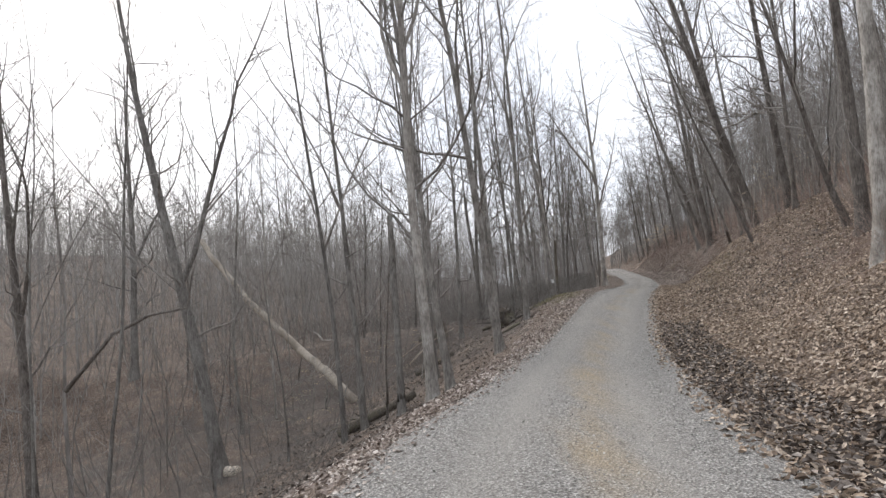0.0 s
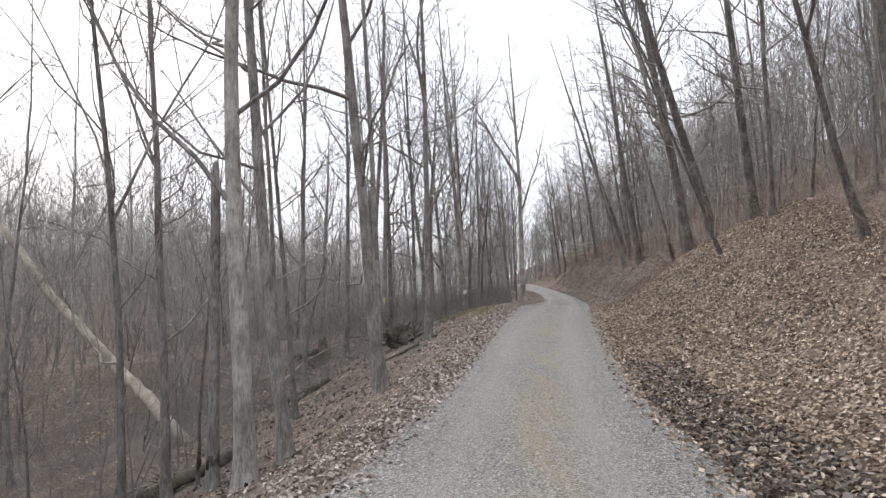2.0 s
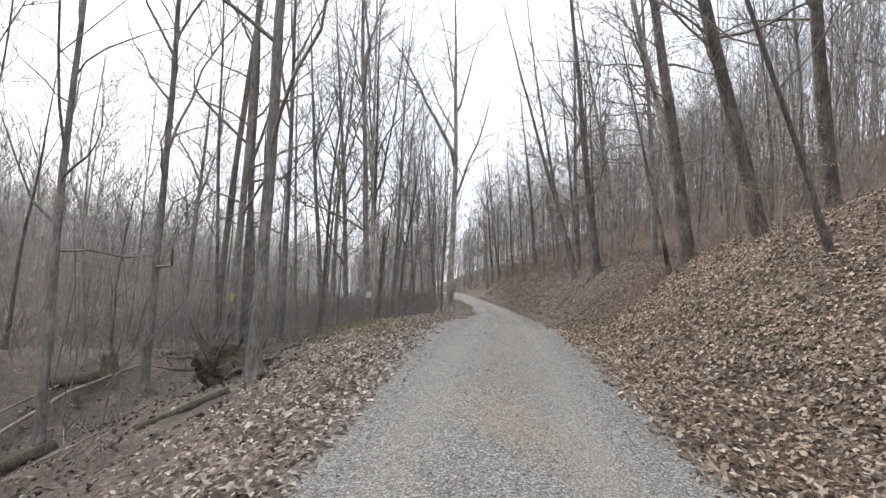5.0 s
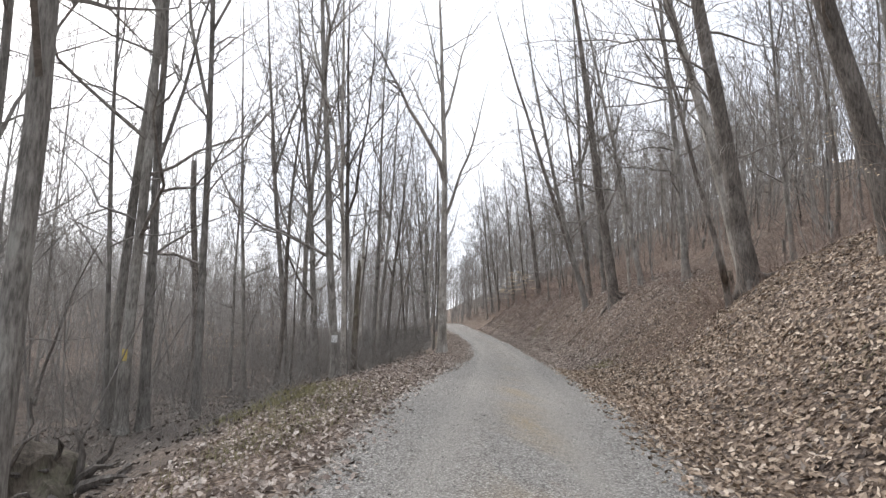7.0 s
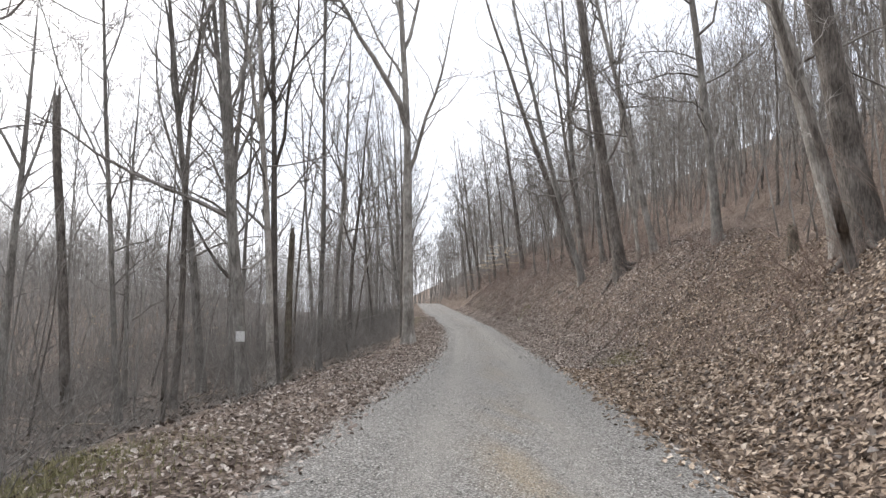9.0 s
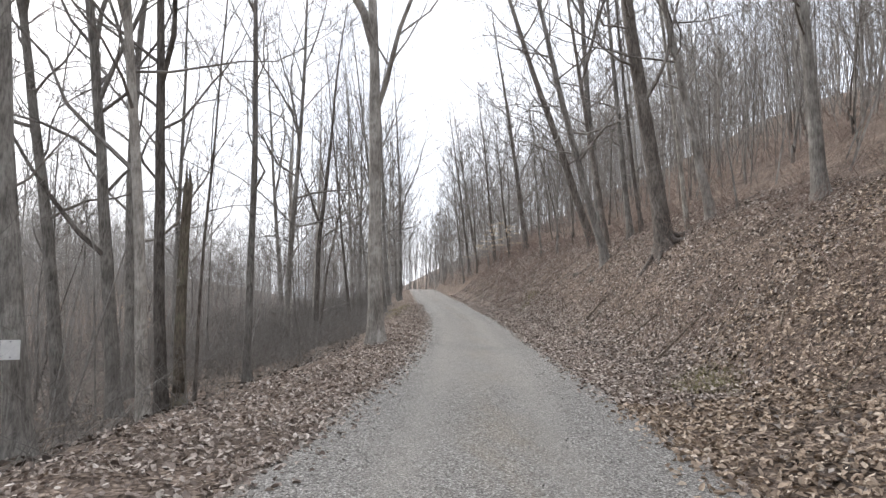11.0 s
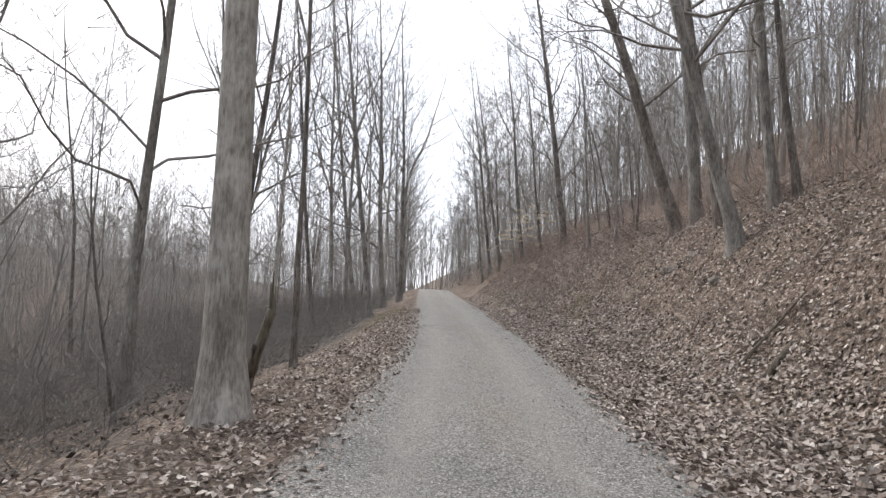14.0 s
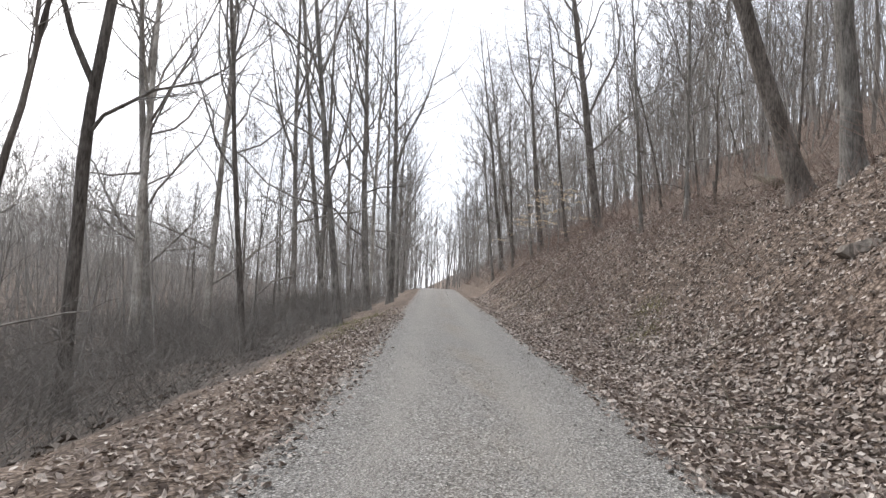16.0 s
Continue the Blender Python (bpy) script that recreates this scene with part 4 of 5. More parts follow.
# ---- undergrowth ----
def stems(count, along, lat, tall, seed, power=1.0):
    r = np.random.default_rng(seed)
    y = r.uniform(*along, count)
    d = lat[0] + (lat[1] - lat[0]) * r.random(count) ** power
    clump = r.integers(0, count // 7 + 1, count)
    y = y[clump] + r.normal(0, .35, count)
    d = d[clump] + r.normal(0, .35, count)
    d = np.minimum(d, lat[1]) if lat[1] < 0 else np.maximum(d, lat[0])
    x = np.interp(y, YS, XC) + d / .96
    p = np.stack([x, y, ground(x, y) - .05], 1)
    h = r.uniform(*tall, count)
    h = np.minimum(h, (np.abs(d) - 2.2) * .6)
    lean = np.clip(r.normal(0, .42, (count, 2)), -.8, .8)
    q = p + np.stack([lean[:, 0] * h, lean[:, 1] * h, h * .55], 1)
    t = q + np.stack([(lean[:, 0] + r.normal(0, .25, count)) * h, (lean[:, 1] + r.normal(0, .25, count)) * h, h * .5], 1)
    w = r.uniform(.003, .0065, count)
    g = q + (t - q) * r.random(count)[:, None]
    e = g + np.stack([r.normal(0, .3, count), r.normal(0, .3, count), r.uniform(.1, .5, count)], 1) * h[:, None] * .6
    return spikes(np.concatenate([p, q, g, g]), np.concatenate([t, t + (e - g) * .5, e, q + (e - g) * 1.1]), np.concatenate([w * 1.3, w, w * .7, w * .6]))


def brush(label, *args, mat=BRUSHWOOD):
    v, f = stems(*args)
    return tagged(mesh_object("brush", v, f, mat), label, "undergrowth", kind="stuff")


brush("tangled bare brush on the slope below the road", 7000, (42, 130), (-26, -4.5), (.4, 2.0), 3)
brush("sparse bare brush on the steep slope", 1500, (5, 42), (-26, -6), (.4, 1.8), 9)
brush("thick bare brush under the road's edge", 5200, (68, 125), (-12, -4.4), (.5, 1.7), 4)
brush("reddish bare brush on the top of the bank", 6500, (16, 140), (6.5, 19), (.4, 1.8), 5, mat=BRIAR)
brush("thin reddish stems standing on the leafy bank", 5200, (44, 125), (4.6, 10.5), (.2, .8), 7, mat=BRIAR)
brush("low bare twigs on the far bank", 2600, (84, 150), (3.6, 9), (.3, 1.1), 6, mat=BRIAR)


# ---- fallen leaves, stones and grass, far too many to count ----
def leaves(count, along, lat, seed, size=(.055, .11), lift=.05, full=True, bare=-.75, power=1.0):
    """Curled dry leaves: six corners folded along the midrib, or four where they are far."""
    r = np.random.default_rng(seed)
    y = r.uniform(*along, count)
    d = lat[0] + (lat[1] - lat[0]) * r.random(count) ** power
    x = np.interp(y, YS, XC) + d / .96
    keep = wave(x * 1.7 + 3, y * 1.7) + r.normal(0, .35, count) > bare
    keep &= np.abs(d) > half_width(y, d) - r.uniform(-.05, .55, count) - (.3 if size[1] < .05 else 0)
    keep &= (d > 0) | (lat[0] < -8) | (-d < np.interp(y, *zip(*LIP)) + r.normal(.45, .3, count) + np.where(y < 44, r.exponential(1.2, count), 0))
    x, y = x[keep], y[keep]
    n = len(x)
    c = np.stack([x, y, ground(x, y) + r.uniform(.015, lift, n)], 1)
    e = .12
    gx, gy = (ground(x + e, y) - ground(x - e, y)) / (2 * e), (ground(x, y + e) - ground(x, y - e)) / (2 * e)
    nor = np.stack([-gx, -gy, np.ones(n)], 1) + r.normal(0, .42, (n, 3))
    nor /= np.linalg.norm(nor, axis=1)[:, None]
    u = np.cross(nor, r.normal(0, 1, (n, 3)))
    u /= np.linalg.norm(u, axis=1)[:, None]
    w = np.cross(nor, u)
    ln = r.uniform(*size, n)[:, None]
    wd = ln * r.uniform(.2, .42, n)[:, None]
    fold = nor * ln * r.uniform(-.05, .38, n)[:, None]
    tip = nor * ln * r.uniform(-.1, .4, n)[:, None]
    if full:
        s1, s2 = r.uniform(.7, 1.15, (2, n, 1))
        v = np.stack([c - u * ln * .5, c - u * ln * .16 + w * wd * s1 + fold, c + u * ln * .22 + w * wd * s2 * .9 + fold, c + u * ln * .55 + tip,
                      c + u * ln * .26 - w * wd * s1 * .85 + fold, c - u * ln * .2 - w * wd * s2 + fold], 1).reshape(-1, 3)
        i = np.arange(n)[:, None] * 6
        tris = ((0, 1, 2), (0, 2, 3), (0, 3, 4), (0, 4, 5))
    else:
        v = np.stack([c - u * ln * .5, c + w * wd + fold, c + u * ln * .55 + tip, c - w * wd + fold], 1).reshape(-1, 3)
        i = np.arange(n)[:, None] * 4
        tris = ((0, 1, 2), (0, 2, 3))
    return v, np.concatenate([i + np.array([t]) for t in tris], 0)


def litter(label, *args, mat=None, **kw):
    v, f = leaves(*args, **kw)
    return tagged(mesh_object("fallen_leaves", v, f, mat or LEAF), label, "leaves", kind="stuff")


litter("dry brown oak leaves lying thick on the foot of the bank", 40000, (3, 54), (1.5, 5.2), 20, power=.9, mat=TAN)
litter("dry pinkish-brown leaves lying thick under the steep bank", 28000, (54, 90), (1.6, 5.2), 29, power=.9)
# dark leaves on both banks imitate the shade under overhanging trees
litter("dark leaves among the dry ones, painting tree shade on the steep bank", 22000, (56, 115), (3.4, 10.5), 30, full=False, mat=DARK_LEAF, size=(.07, .13), lift=.06)
litter("dark leaves among the dry ones, shading the bank by colour", 9000, (24, 58), (3, 10.5), 32, full=False, mat=DARK_LEAF, size=(.07, .13), lift=.06)
litter("dark leaves lying in the ditch", 6500, (3, 24), (1.9, 3.3), 28, mat=DARK_LEAF, lift=.07)
litter("dry brown oak leaves lying on the bank", 62000, (2, 58), (4.6, 10.5), 21, full=False, mat=TAN, size=(.065, .12), bare=-.6)
litter("dry brown leaves covering the steep bank", 60000, (56, 115), (2.2, 10.5), 22, full=False, size=(.065, .12), bare=-.42)
litter("brown leaves along the road's outer edge", 56000, (3, 92), (-5.4, -1.4), 23, power=.9, size=(.05, .095))
litter("curled leaves blown onto the gravel edges", 3600, (2, 100), (1.3, 2.4), 24, lift=.03, power=.4, size=(.05, .1))
litter("curled leaves blown onto the road's outer edge", 3600, (2, 100), (-2.4, -1.2), 26, lift=.03, power=2.5, size=(.05, .1))
litter("broken bits of leaves along the gravel's edge", 12000, (2, 80), (1.2, 2.5), 33, size=(.018, .045), lift=.02, full=False, power=.8)
litter("broken bits of leaves along the road's outer edge", 12000, (2, 80), (-2.7, -1.1), 34, size=(.018, .045), lift=.02, full=False, power=1.2)
litter("scattered leaves on the forest floor below the road", 16000, (10, 110), (-14, -4.5), 25, size=(.08, .16), full=False, mat=DARK_LEAF)


def stones(count, along, seed):
    r = np.random.default_rng(seed)
    y = r.uniform(*along, count)
    d = np.clip(r.normal(0, 1.0, count), -1.9, 1.9)
    side = r.random(count) < .5
    d = np.where(side, np.sign(d) * r.uniform(1.1, 1.95, count), d)
    x = np.interp(y, YS, XC) + d / .96
    s = r.uniform(.007, .018, count)[:, None]
    c = np.stack([x, y, road_height(x, y, d) + s[:, 0] * .3], 1)
    a = r.uniform(0, 6.28, count)
    ax = np.stack([np.cos(a), np.sin(a), r.normal(0, .3, count)], 1) * s * r.uniform(.8, 1.5, (count, 1))
    ay = np.stack([-np.sin(a), np.cos(a), r.normal(0, .3, count)], 1) * s
    az = np.stack([r.normal(0, .2, count), r.normal(0, .2, count), np.ones(count)], 1) * s * .5
    v = np.stack([c + ax, c + ay, c - ax, c - ay, c + az], 1).reshape(-1, 3)
    i = np.arange(count)[:, None] * 5
    return v, np.concatenate([i + np.array([[k, (k + 1) % 4, 4]]) for k in range(4)], 0)


v, f = stones(28000, (2, 82), 31)
tagged(mesh_object("loose_gravel", v, f, STONE), "loose crushed limestone lying on the road", "gravel", kind="stuff")


def blades(name, label, count, spots_, seed):
    r = np.random.default_rng(seed)
    k = r.integers(0, len(spots_), count)
    sp = np.array(spots_)[k]
    y = sp[:, 0] + r.normal(0, 1, count) * sp[:, 2]
    d = sp[:, 1] + r.normal(0, 1, count) * sp[:, 3]
    x = np.interp(y, YS, XC) + d / .96
    p = np.stack([x, y, ground(x, y)], 1)
    h = r.uniform(.04, .12, count)[:, None]
    side = r.normal(0, 1, (count, 3)) * np.array([1, 1, 0])
    side /= np.linalg.norm(side, axis=1)[:, None]
    tip = p + h * (np.array([[0, 0, 1]]) + r.normal(0, .5, (count, 3)))
    v = np.stack([p - side * .006, p + side * .006, tip], 1).reshape(-1, 3)
    return tagged(mesh_object(name, v, np.arange(count * 3).reshape(-1, 3), GRASS), label, "grass", kind="stuff")


blades("grass", "short winter grass showing through the leaves", 15000, [(44.6, -5.2, .8, .6), (44.6, -5.2, .8, .6), (39, -3.4, 1.6, .5), (43, -4, 1.5, .6), (55.5, 4.3, .5, .35), (90, -3, 4, .5), (33, 5, 2, .5)], 41)
blades("grass", "tan dead grass tufts on the bank", 3000, [(82.5, 4.6, .5, .25), (84, 5.2, .5, .2), (100, 4.2, 5, .5)], 42)


# ---- logs, sticks, stones ----
def log(name, label, pts, r0, r1, mat, seed, category="log", sides=9, stubs=0):
    """A log along points given from its thick end, lying where they say."""
    rng2 = random.Random(seed)
    o = np.array(pts[0], float)
    ctrl = [np.array(p, float) - o for p in pts]
    line = []
    for a, b2 in zip(ctrl, ctrl[1:]):
        line += [a + (b2 - a) * t for t in (0, .34, .67)]
    line.append(ctrl[-1])
    line = [p + np.array([rng2.gauss(0, r0 * .12) for _ in range(3)]) for p in line]
    n = len(line)
    vs, fs = [], []
    tube(vs, fs, line, [r0 + (r1 - r0) * i / (n - 1) for i in range(n)], sides, rng2, .1)
    fs.append(tuple(range(sides))[::-1])
    for _ in range(stubs):
        i = rng2.randrange(n // 3, n - 1)
        d = np.array([rng2.gauss(0, 1), rng2.gauss(0, 1), abs(rng2.gauss(.5, .5))])
        d /= np.linalg.norm(d)
        tube(vs, fs, [line[i], line[i] + d * rng2.uniform(.3, 1.2)], [r1 * .5, .01], 4)
    ob = mesh_object(name, np.array(vs), fs, mat, smooth=True)
    ob.location = o
    return tagged(ob, label, category)


def on_ground(*xy, lift=.1):
    return [(x, y, float(ground(x, y)) + lift) for x, y in xy]


# ---- placed ----
log("fallen_tree", "long pale barkless trunk fallen against a standing tree", [(-4.15, 36.51, -4.57), (-6.23, 37.73, -2.58), (-7.08, 38.22, -2.05), (-8.81, 39.16, -0.49), (-11.0, 40.3, 1.42), (-13.53, 41.68, 4.33), (-14.34, 42.13, 5.46)], .27, .15, PALEWOOD, 1, stubs=4)
log("fallen_branch", "dark crooked dead branch hung up in the trees", [(-15, 27.5, -1.7), (-13, 27.5, .5), (-11.6, 27.5, 1.15), (-10, 27.5, 1.4), (-9.6, 27.5, 3.3)], .09, .03, BARK_DARK, 15, "branch", 7, 9)
log("log", "short sawn log end lying at the road's edge", on_ground((-9.3, 29.5), (-8.7, 28.9), lift=.15), .24, .24, PALEWOOD, 14)
log("log", "grey fallen log lying on the slope", on_ground((-.8, 36), (.25, 39.3), lift=.08), .11, .07, ROTTEN, 2)
log("log", "dark rotting log lying across the slope", on_ground((-1.2, 38.6), (1, 38.3), lift=.1), .16, .13, ROTTEN, 3)
log("log", "mossy log lying under the trees", on_ground((-4.35, 29.02), (-1.03, 30.39), lift=.15), .22, .17, ROTTEN, 4, stubs=3)
log("log", "old log lying at the edge of the slope", on_ground((3, 35.8), (4.6, 36), lift=.05), .09, .07, ROTTEN, 5)
log("log", "broken log end resting on the leaves", on_ground((25.5, 67.3), (26.2, 67.5), lift=.03), .06, .05, ROTTEN, 6)
log("stick", "dead stick lying on the leafy bank", on_ground((25.9, 68.4), (27.2, 68.3), lift=.05), .035, .018, ROTTEN, 7, "stick", 6)
log("stick", "long thin branch lying on the leafy bank", on_ground((22.8, 58.89), (23.76, 59.08), (24.77, 58.99), lift=.05), .03, .012, ROTTEN, 8, "stick", 5, 3)
log("stick", "thin branch lying beside the big tree", on_ground((16.34, 73.83), (17.04, 72.49), (17.53, 71.72), lift=.05), .03, .015, ROTTEN, 9, "stick", 5, 2)
log("stick", "broken piece of pale wood on the verge", on_ground((17.55, 71.15), (17.81, 71.34), lift=.06), .07, .05, DEADWOOD, 10, "stick", 7)
log("log", "log lying on the top of the bank", on_ground((36.21, 86.12), (39.18, 90.92), lift=.15), .2, .15, ROTTEN, 12)
for k, (x, y) in enumerate(((8.52, 15.33), (7.87, 21.92), (15.37, 36.16), (20.55, 47.3), (26.49, 61.63), (29.45, 74.6), (30.8, 80.36), (23.72, 57.05), (14.4, 34.02))):
    a = 1.3 * k
    log("stick", "short dead twig lying among the leaves", on_ground((x, y), (x + .5 * math.cos(a), y + .5 * math.sin(a)), (x + .9 * math.cos(a + .3), y + .9 * math.sin(a + .3)), lift=.04), .015, .006, ROTTEN, 30 + k, "stick", 5, 1)

log("log", "dark rotting log end beside a stump on the slope", on_ground((-1.1, 45.2), (.3, 45.25), lift=.16), .2, .17, ROTTEN, 60)
log("pole", "long thin pale dead trunk lying down the slope", on_ground((-1.6, 41.2), (-.3, 44.2), (1.3, 45.8), lift=.25), .06, .035, DEADWOOD, 61, "dead trunk", 7)
log("pole", "thin dead trunk lying beside another on the slope", on_ground((-2.3, 42.2), (-.7, 44.6), lift=.3), .05, .03, DEADWOOD, 62, "dead trunk", 7)
log("log", "grey fallen log with moss below the road's edge", on_ground((3.2, 44.3), (4.5, 42.2), lift=.1), .09, .13, ROTTEN, 63, stubs=2)
for k, (x, y, a, ln) in enumerate(((-2.5, 38, 1.2, 2.2), (-.8, 33.5, .6, 2.6), (-3.5, 34, 2.1, 2), (1.2, 36.5, .9, 1.6), (-5, 31, .3, 2.4), (8.2, 62.5, .5, 2), (13.3, 66.9, 1.9, 1.4), (6.5, 57, 2.4, 2.2))):
    log("stick", "bleached dead branch lying on the slope below the road", on_ground((x, y), (x + ln * .5 * math.cos(a), y + ln * .5 * math.sin(a)), (x + ln * math.cos(a + .2), y + ln * math.sin(a + .2)), lift=.12), .035, .012, DEADWOOD, 70 + k, "stick", 5, 4)
for k, (x, y, a, ln) in enumerate(((24.5, 61.5, 2.2, 1.2), (27.2, 71.5, .9, 1.5), (25.4, 64.1, 1.5, .9), (28.9, 78.2, 2.5, 1.6), (29.4, 82.5, 1.1, 1.3), (28.2, 69.2, .3, 1.1), (30.5, 87.5, 2, 1.8), (23.3, 55.5, .7, 1.1), (21.3, 51.2, 2.3, 1.3), (31.9, 92.4, 1.4, 1.6), (26.6, 74.6, 2.8, .8))):
    log("stick", "thin dead branch lying on the leafy bank", on_ground((x, y), (x + ln * .5 * math.cos(a), y + ln * .5 * math.sin(a)), (x + ln * math.cos(a + .3), y + ln * math.sin(a + .3)), lift=.06), .022, .008, (ROTTEN, DEADWOOD)[k % 2], 90 + k, "stick", 5, 3)


def stump(x, y, height, dia, seed, label):
    """A rotten stump: flared foot, torn hollow top."""
    r = random.Random(seed)
    vs, fs = [], []
    tops = [r.uniform(.72, 1.12) for _ in range(12)]
    for z, w in ((-.2, .85), (0, .72), (.18, .6), (.45, .52), (.75, .46), (1, .4)):
        for k in range(12):
            a = 2 * math.pi * k / 12
            q = dia * w * (1 + .12 * math.sin(3 * a + seed) + r.uniform(-.06, .06))
            vs.append((q * math.cos(a), q * math.sin(a), height * z * (tops[k] if z > .5 else 1)))
    for i in range(5):
        for k in range(12):
            a, b2 = i * 12 + k, i * 12 + (k + 1) % 12
            fs.append((a, b2, b2 + 12, a + 12))
    vs.append((0, 0, height * .55))
    fs += [(60 + k, 60 + (k + 1) % 12, 72) for k in range(12)]
    ob = mesh_object("stump", np.array(vs), fs, ROTTEN, smooth=True)
    ob.location = (x, y, float(ground(x, y)))
    return tagged(ob, label, "stump")


stump(.5, 45.4, .95, .5, 3, "dark rotten stump standing on the slope below the road")
stump(26.6, 53.6, .9, .3, 5, "broken dark stump beside the thick tree on the bank")


def rock(x, y, size, seed):
    bm = bmesh.new()
    bmesh.ops.create_icosphere(bm, subdivisions=2, radius=size)
    for v in bm.verts:
        v.co *= 1 + .5 * noise.noise(v.co * (1.9 / size) + Vector((seed, 0, 0)))
        v.co.z *= .6
    me = bpy.data.meshes.new("rock")
    bm.to_mesh(me)
    bm.free()
    me.materials.append(ROCKFACE)
    ob = new("rock", me)
    ob.location = (x, y, float(ground(x, y)) - size * .22)
    return tagged(ob, "weathered grey-brown rock half buried in leaves", "rock")


rock(30.15, 76.91, .38, 1), rock(30.65, 76.52, .26, 2), rock(-0.08, 15.66, .22, 3), rock(28.74, 72.87, .2, 4)


def root_plate(x, y):
    """The torn-up roots of a toppled tree: a clump of twisted roots."""
    r = random.Random(5)
    vs, fs = [], []
    for k in range(46):
        a, e = r.uniform(0, 6.28), r.uniform(.1, 1.4)
        c, line = np.array([r.gauss(0, .35), r.gauss(0, .35), .1]), []
        d = np.array([math.cos(a) * math.cos(e), math.sin(a) * math.cos(e), math.sin(e)])
        for _ in range(5):
            line.append(c)
            d = d + np.array([r.gauss(0, .3), r.gauss(0, .3), r.gauss(-.1, .25)])
            d /= np.linalg.norm(d)
            c = c + d * r.uniform(.15, .35)
        w = r.uniform(.02, .09)
        tube(vs, fs, line, [w, w * .8, w * .6, w * .4, .006], 5, r, .1)
    ob = base("root_plate", pose(x, y, float(ground(x, y)) + .15))
    ob.scale = (1.25, 1.25, 1.25)
    mesh_object("root_tangle", np.array(vs), fs, BARK_DARK, ob)
    bm = bmesh.new()
    bmesh.ops.create_icosphere(bm, subdivisions=3, radius=.62)
    for v in bm.verts:
        v.co *= 1 + .45 * noise.noise(v.co * 2.1) + .2 * noise.noise(v.co * 6)
        v.co.z = v.co.z * .85 + .15
    me = bpy.data.meshes.new("soil")
    bm.to_mesh(me)
    bm.free()
    me.materials.append(ROTTEN)
    new("soil", me).parent = ob
    return tagged(ob, "dark tangle of upturned roots and soil below the road", "roots")


root_plate(4.3, 40.4)


def tag(x, y, z, w, h, mat, label):
    ob = base("tree_tag", pose(x, y, z, 0, 0, 14))
    bm = bmesh.new()
    bmesh.ops.create_cube(bm, size=1, matrix=Matrix.Diagonal((w, .006, h, 1)))
    bmesh.ops.bevel(bm, geom=bm.edges[:], offset=.002, affect="EDGES")
    me = bpy.data.meshes.new("plate")
    bm.to_mesh(me)
    bm.free()
    me.materials.append(mat)
    new("plate", me).parent = ob
    for s in (-0.99, 1.1):
        bm = bmesh.new()
        bmesh.ops.create_cone(bm, segments=8, radius1=.012, radius2=.012, depth=.05, cap_ends=True, matrix=Matrix.Translation((0, .014, s * h * .38)) @ Matrix.Rotation(radians(90), 4, "X"))
        me = bpy.data.meshes.new("nail")
        bm.to_mesh(me)
        bm.free()
        me.materials.append(STEEL)
        new("nail", me).parent = ob
    return tagged(ob, label, "tag")


tag(3.90, 47.86, 1.17, 0.13, 0.3, TAG_YELLOW, "yellow plastic marker plate nailed to a tree trunk")
tag(10.00, 55.40, 1.65, 0.24, 0.28, TAG_WHITE, "white plastic marker plate nailed to a tree trunk")


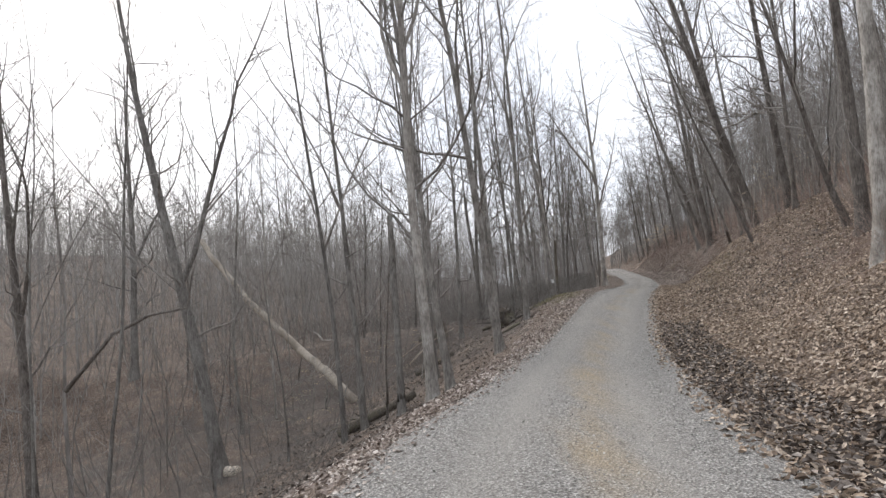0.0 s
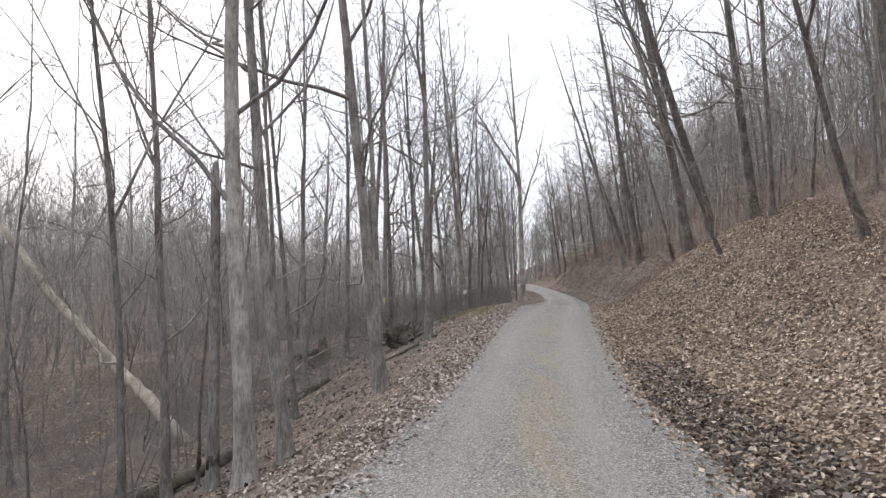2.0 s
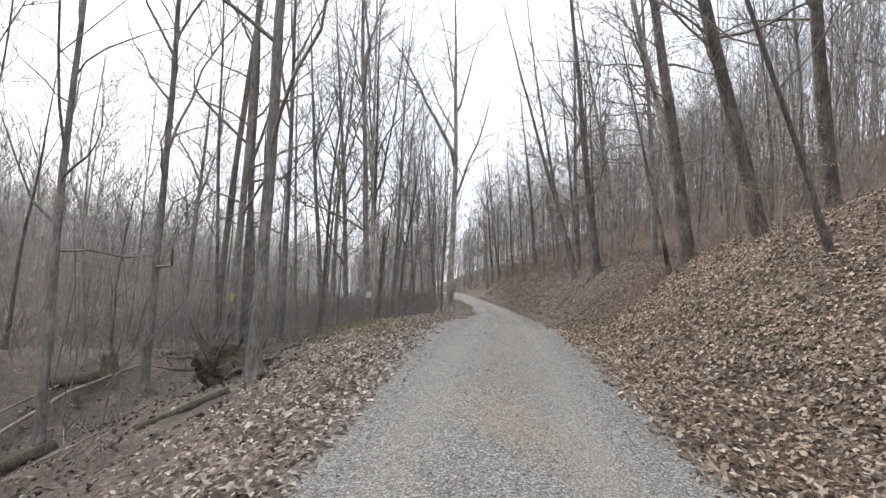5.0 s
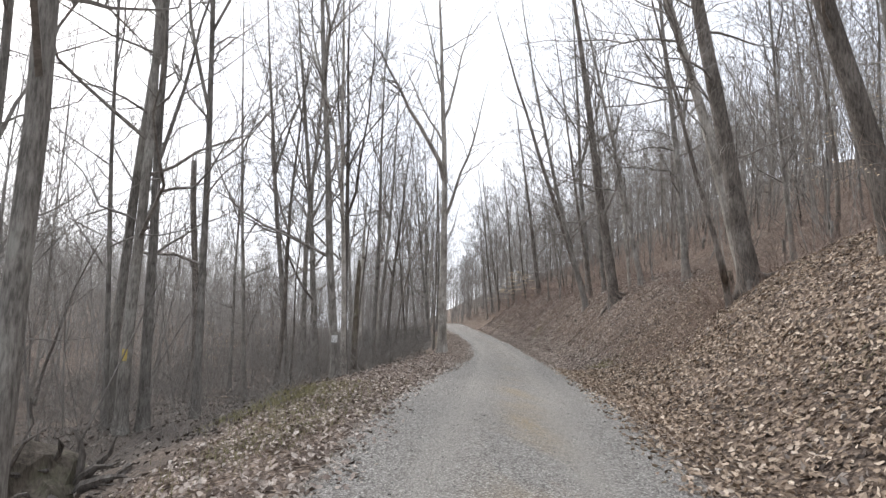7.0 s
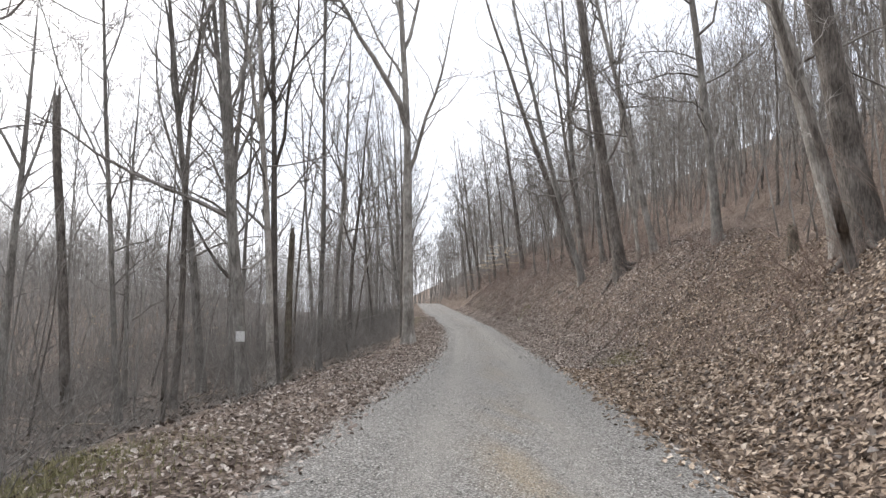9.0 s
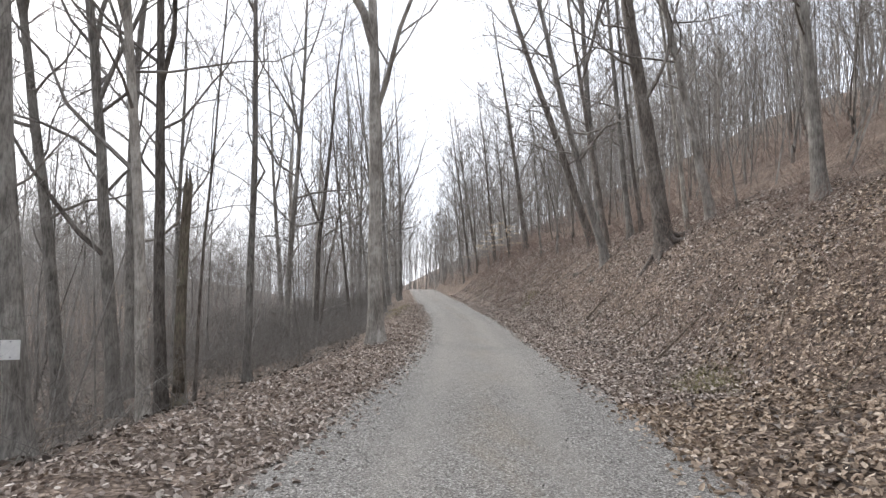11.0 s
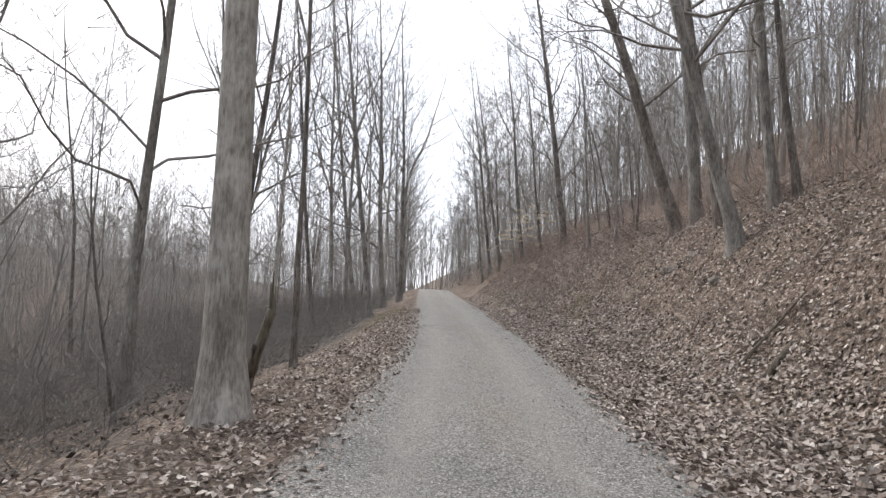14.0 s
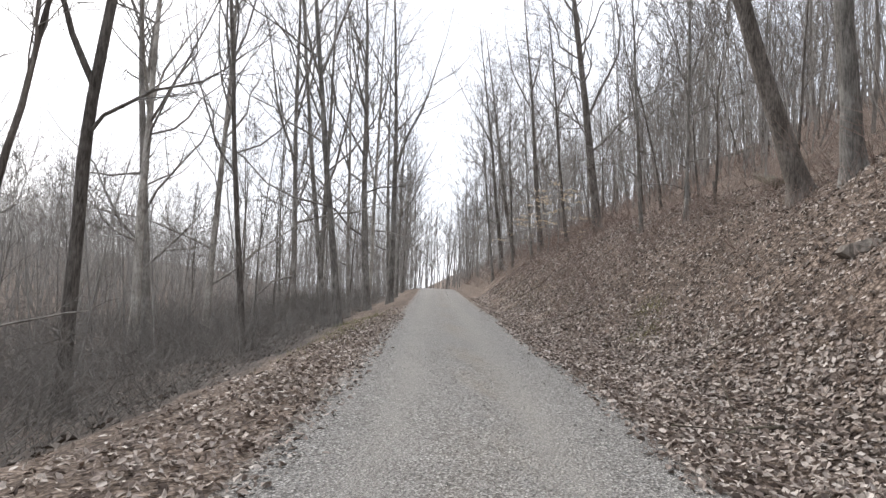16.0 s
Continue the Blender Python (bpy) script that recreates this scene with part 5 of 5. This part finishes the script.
def beech(x, y, height, seed, reach=1.6, tiers=9, leaves_each=16, low=.25, big=1.0):
    """A young beech that keeps its pale leaves in flat tiers."""
    r = random.Random(seed)
    e = base("beech_sapling", pose(x, y, float(ground(x, y))))
    vs, fs, line = [], [], []
    c = np.array([0., 0, -.1])
    for k in range(7):
        line.append(c)
        c = c + np.array([r.gauss(0, .06), r.gauss(0, .06), height / 6])
    tube(vs, fs, line, [.035 * height / 4 * (1 - k / 7.5) + .004 for k in range(7)], 6, r, .05)
    mesh_object("trunk", np.array(vs), fs, BARK_PALE, e, True)
    lv = []
    for k in range(tiers):
        u = low + (1 - low) * k / tiers
        p = line[int(u * 6)] + (line[int(u * 6) + 1] - line[int(u * 6)]) * (u * 6 % 1)
        a = r.uniform(0, 6.28)
        ln = reach * r.uniform(.6, 1.1) * (1.25 - u)
        q = p + np.array([math.cos(a) * ln * .6, math.sin(a) * ln * .6, .12 * ln])
        t = q + np.array([math.cos(a + .3) * ln * .5, math.sin(a + .3) * ln * .5, -.02 * ln])
        bv, bf = [], []
        tube(bv, bf, [p, (p + q) / 2 + np.array([0, 0, .03 * ln]), q, t], [.012, .01, .008, .003], 4)
        mesh_object("branch", np.array(bv), bf, TWIG, e)
        for _ in range(leaves_each):
            f = r.uniform(.2, 1)
            b2 = q + (t - q) * f if f > .5 else p + (q - p) * (f + .5)
            lv.append(b2 + np.array([r.gauss(0, .16), r.gauss(0, .16), r.gauss(-.03, .04)]))
    n = len(lv)
    g = np.random.default_rng(seed)
    lv = np.array(lv)
    u = g.normal(0, 1, (n, 3)) * np.array([1, 1, .5])
    u /= np.linalg.norm(u, axis=1)[:, None]
    w = np.cross(u, g.normal(0, 1, (n, 3)))
    w /= np.linalg.norm(w, axis=1)[:, None]
    s = g.uniform(.03, .055, (n, 1)) * big
    v = np.stack([lv - u * s, lv + w * s * .5, lv + u * s, lv - w * s * .5], 1).reshape(-1, 3)
    i = np.arange(n)[:, None] * 4
    mesh_object("leaves", v, np.concatenate([i + np.array([[0, 1, 2]]), i + np.array([[0, 2, 3]])]), BEECH, e)
    return tagged(e, "young beech keeping tiers of pale dry leaves", "sapling", "beech saplings")


beech(36.6, 104.8, 4.4, 1, 3.0, 16, 45, .12, 1.5), beech(37.3, 108.2, 4.6, 2, 3.0, 14, 40, .12, 1.5)
beech(26, 45.55, 5.0, 3, 2.6, 11, 14, .35), beech(24.24, 44.08, 4.2, 4, 2.2, 10, 12, .35), beech(17.95, 36.6, 3.6, 5, 1.6, 9, 10), beech(19.27, 38.36, 4, 6, 1.8, 9, 10)
beech(-2.96, 39.24, 3.2, 7, 1.7, 9, 16, .15), beech(-0.78, 35.11, 3, 8, 1.6, 8, 14, .15), beech(-5.94, 31.92, 3.4, 9, 1.7, 9, 14, .15), beech(7.97, 82.28, 4.2, 10, 2, 10, 16), beech(4.88, 65.19, 4, 11, 2, 10, 14)
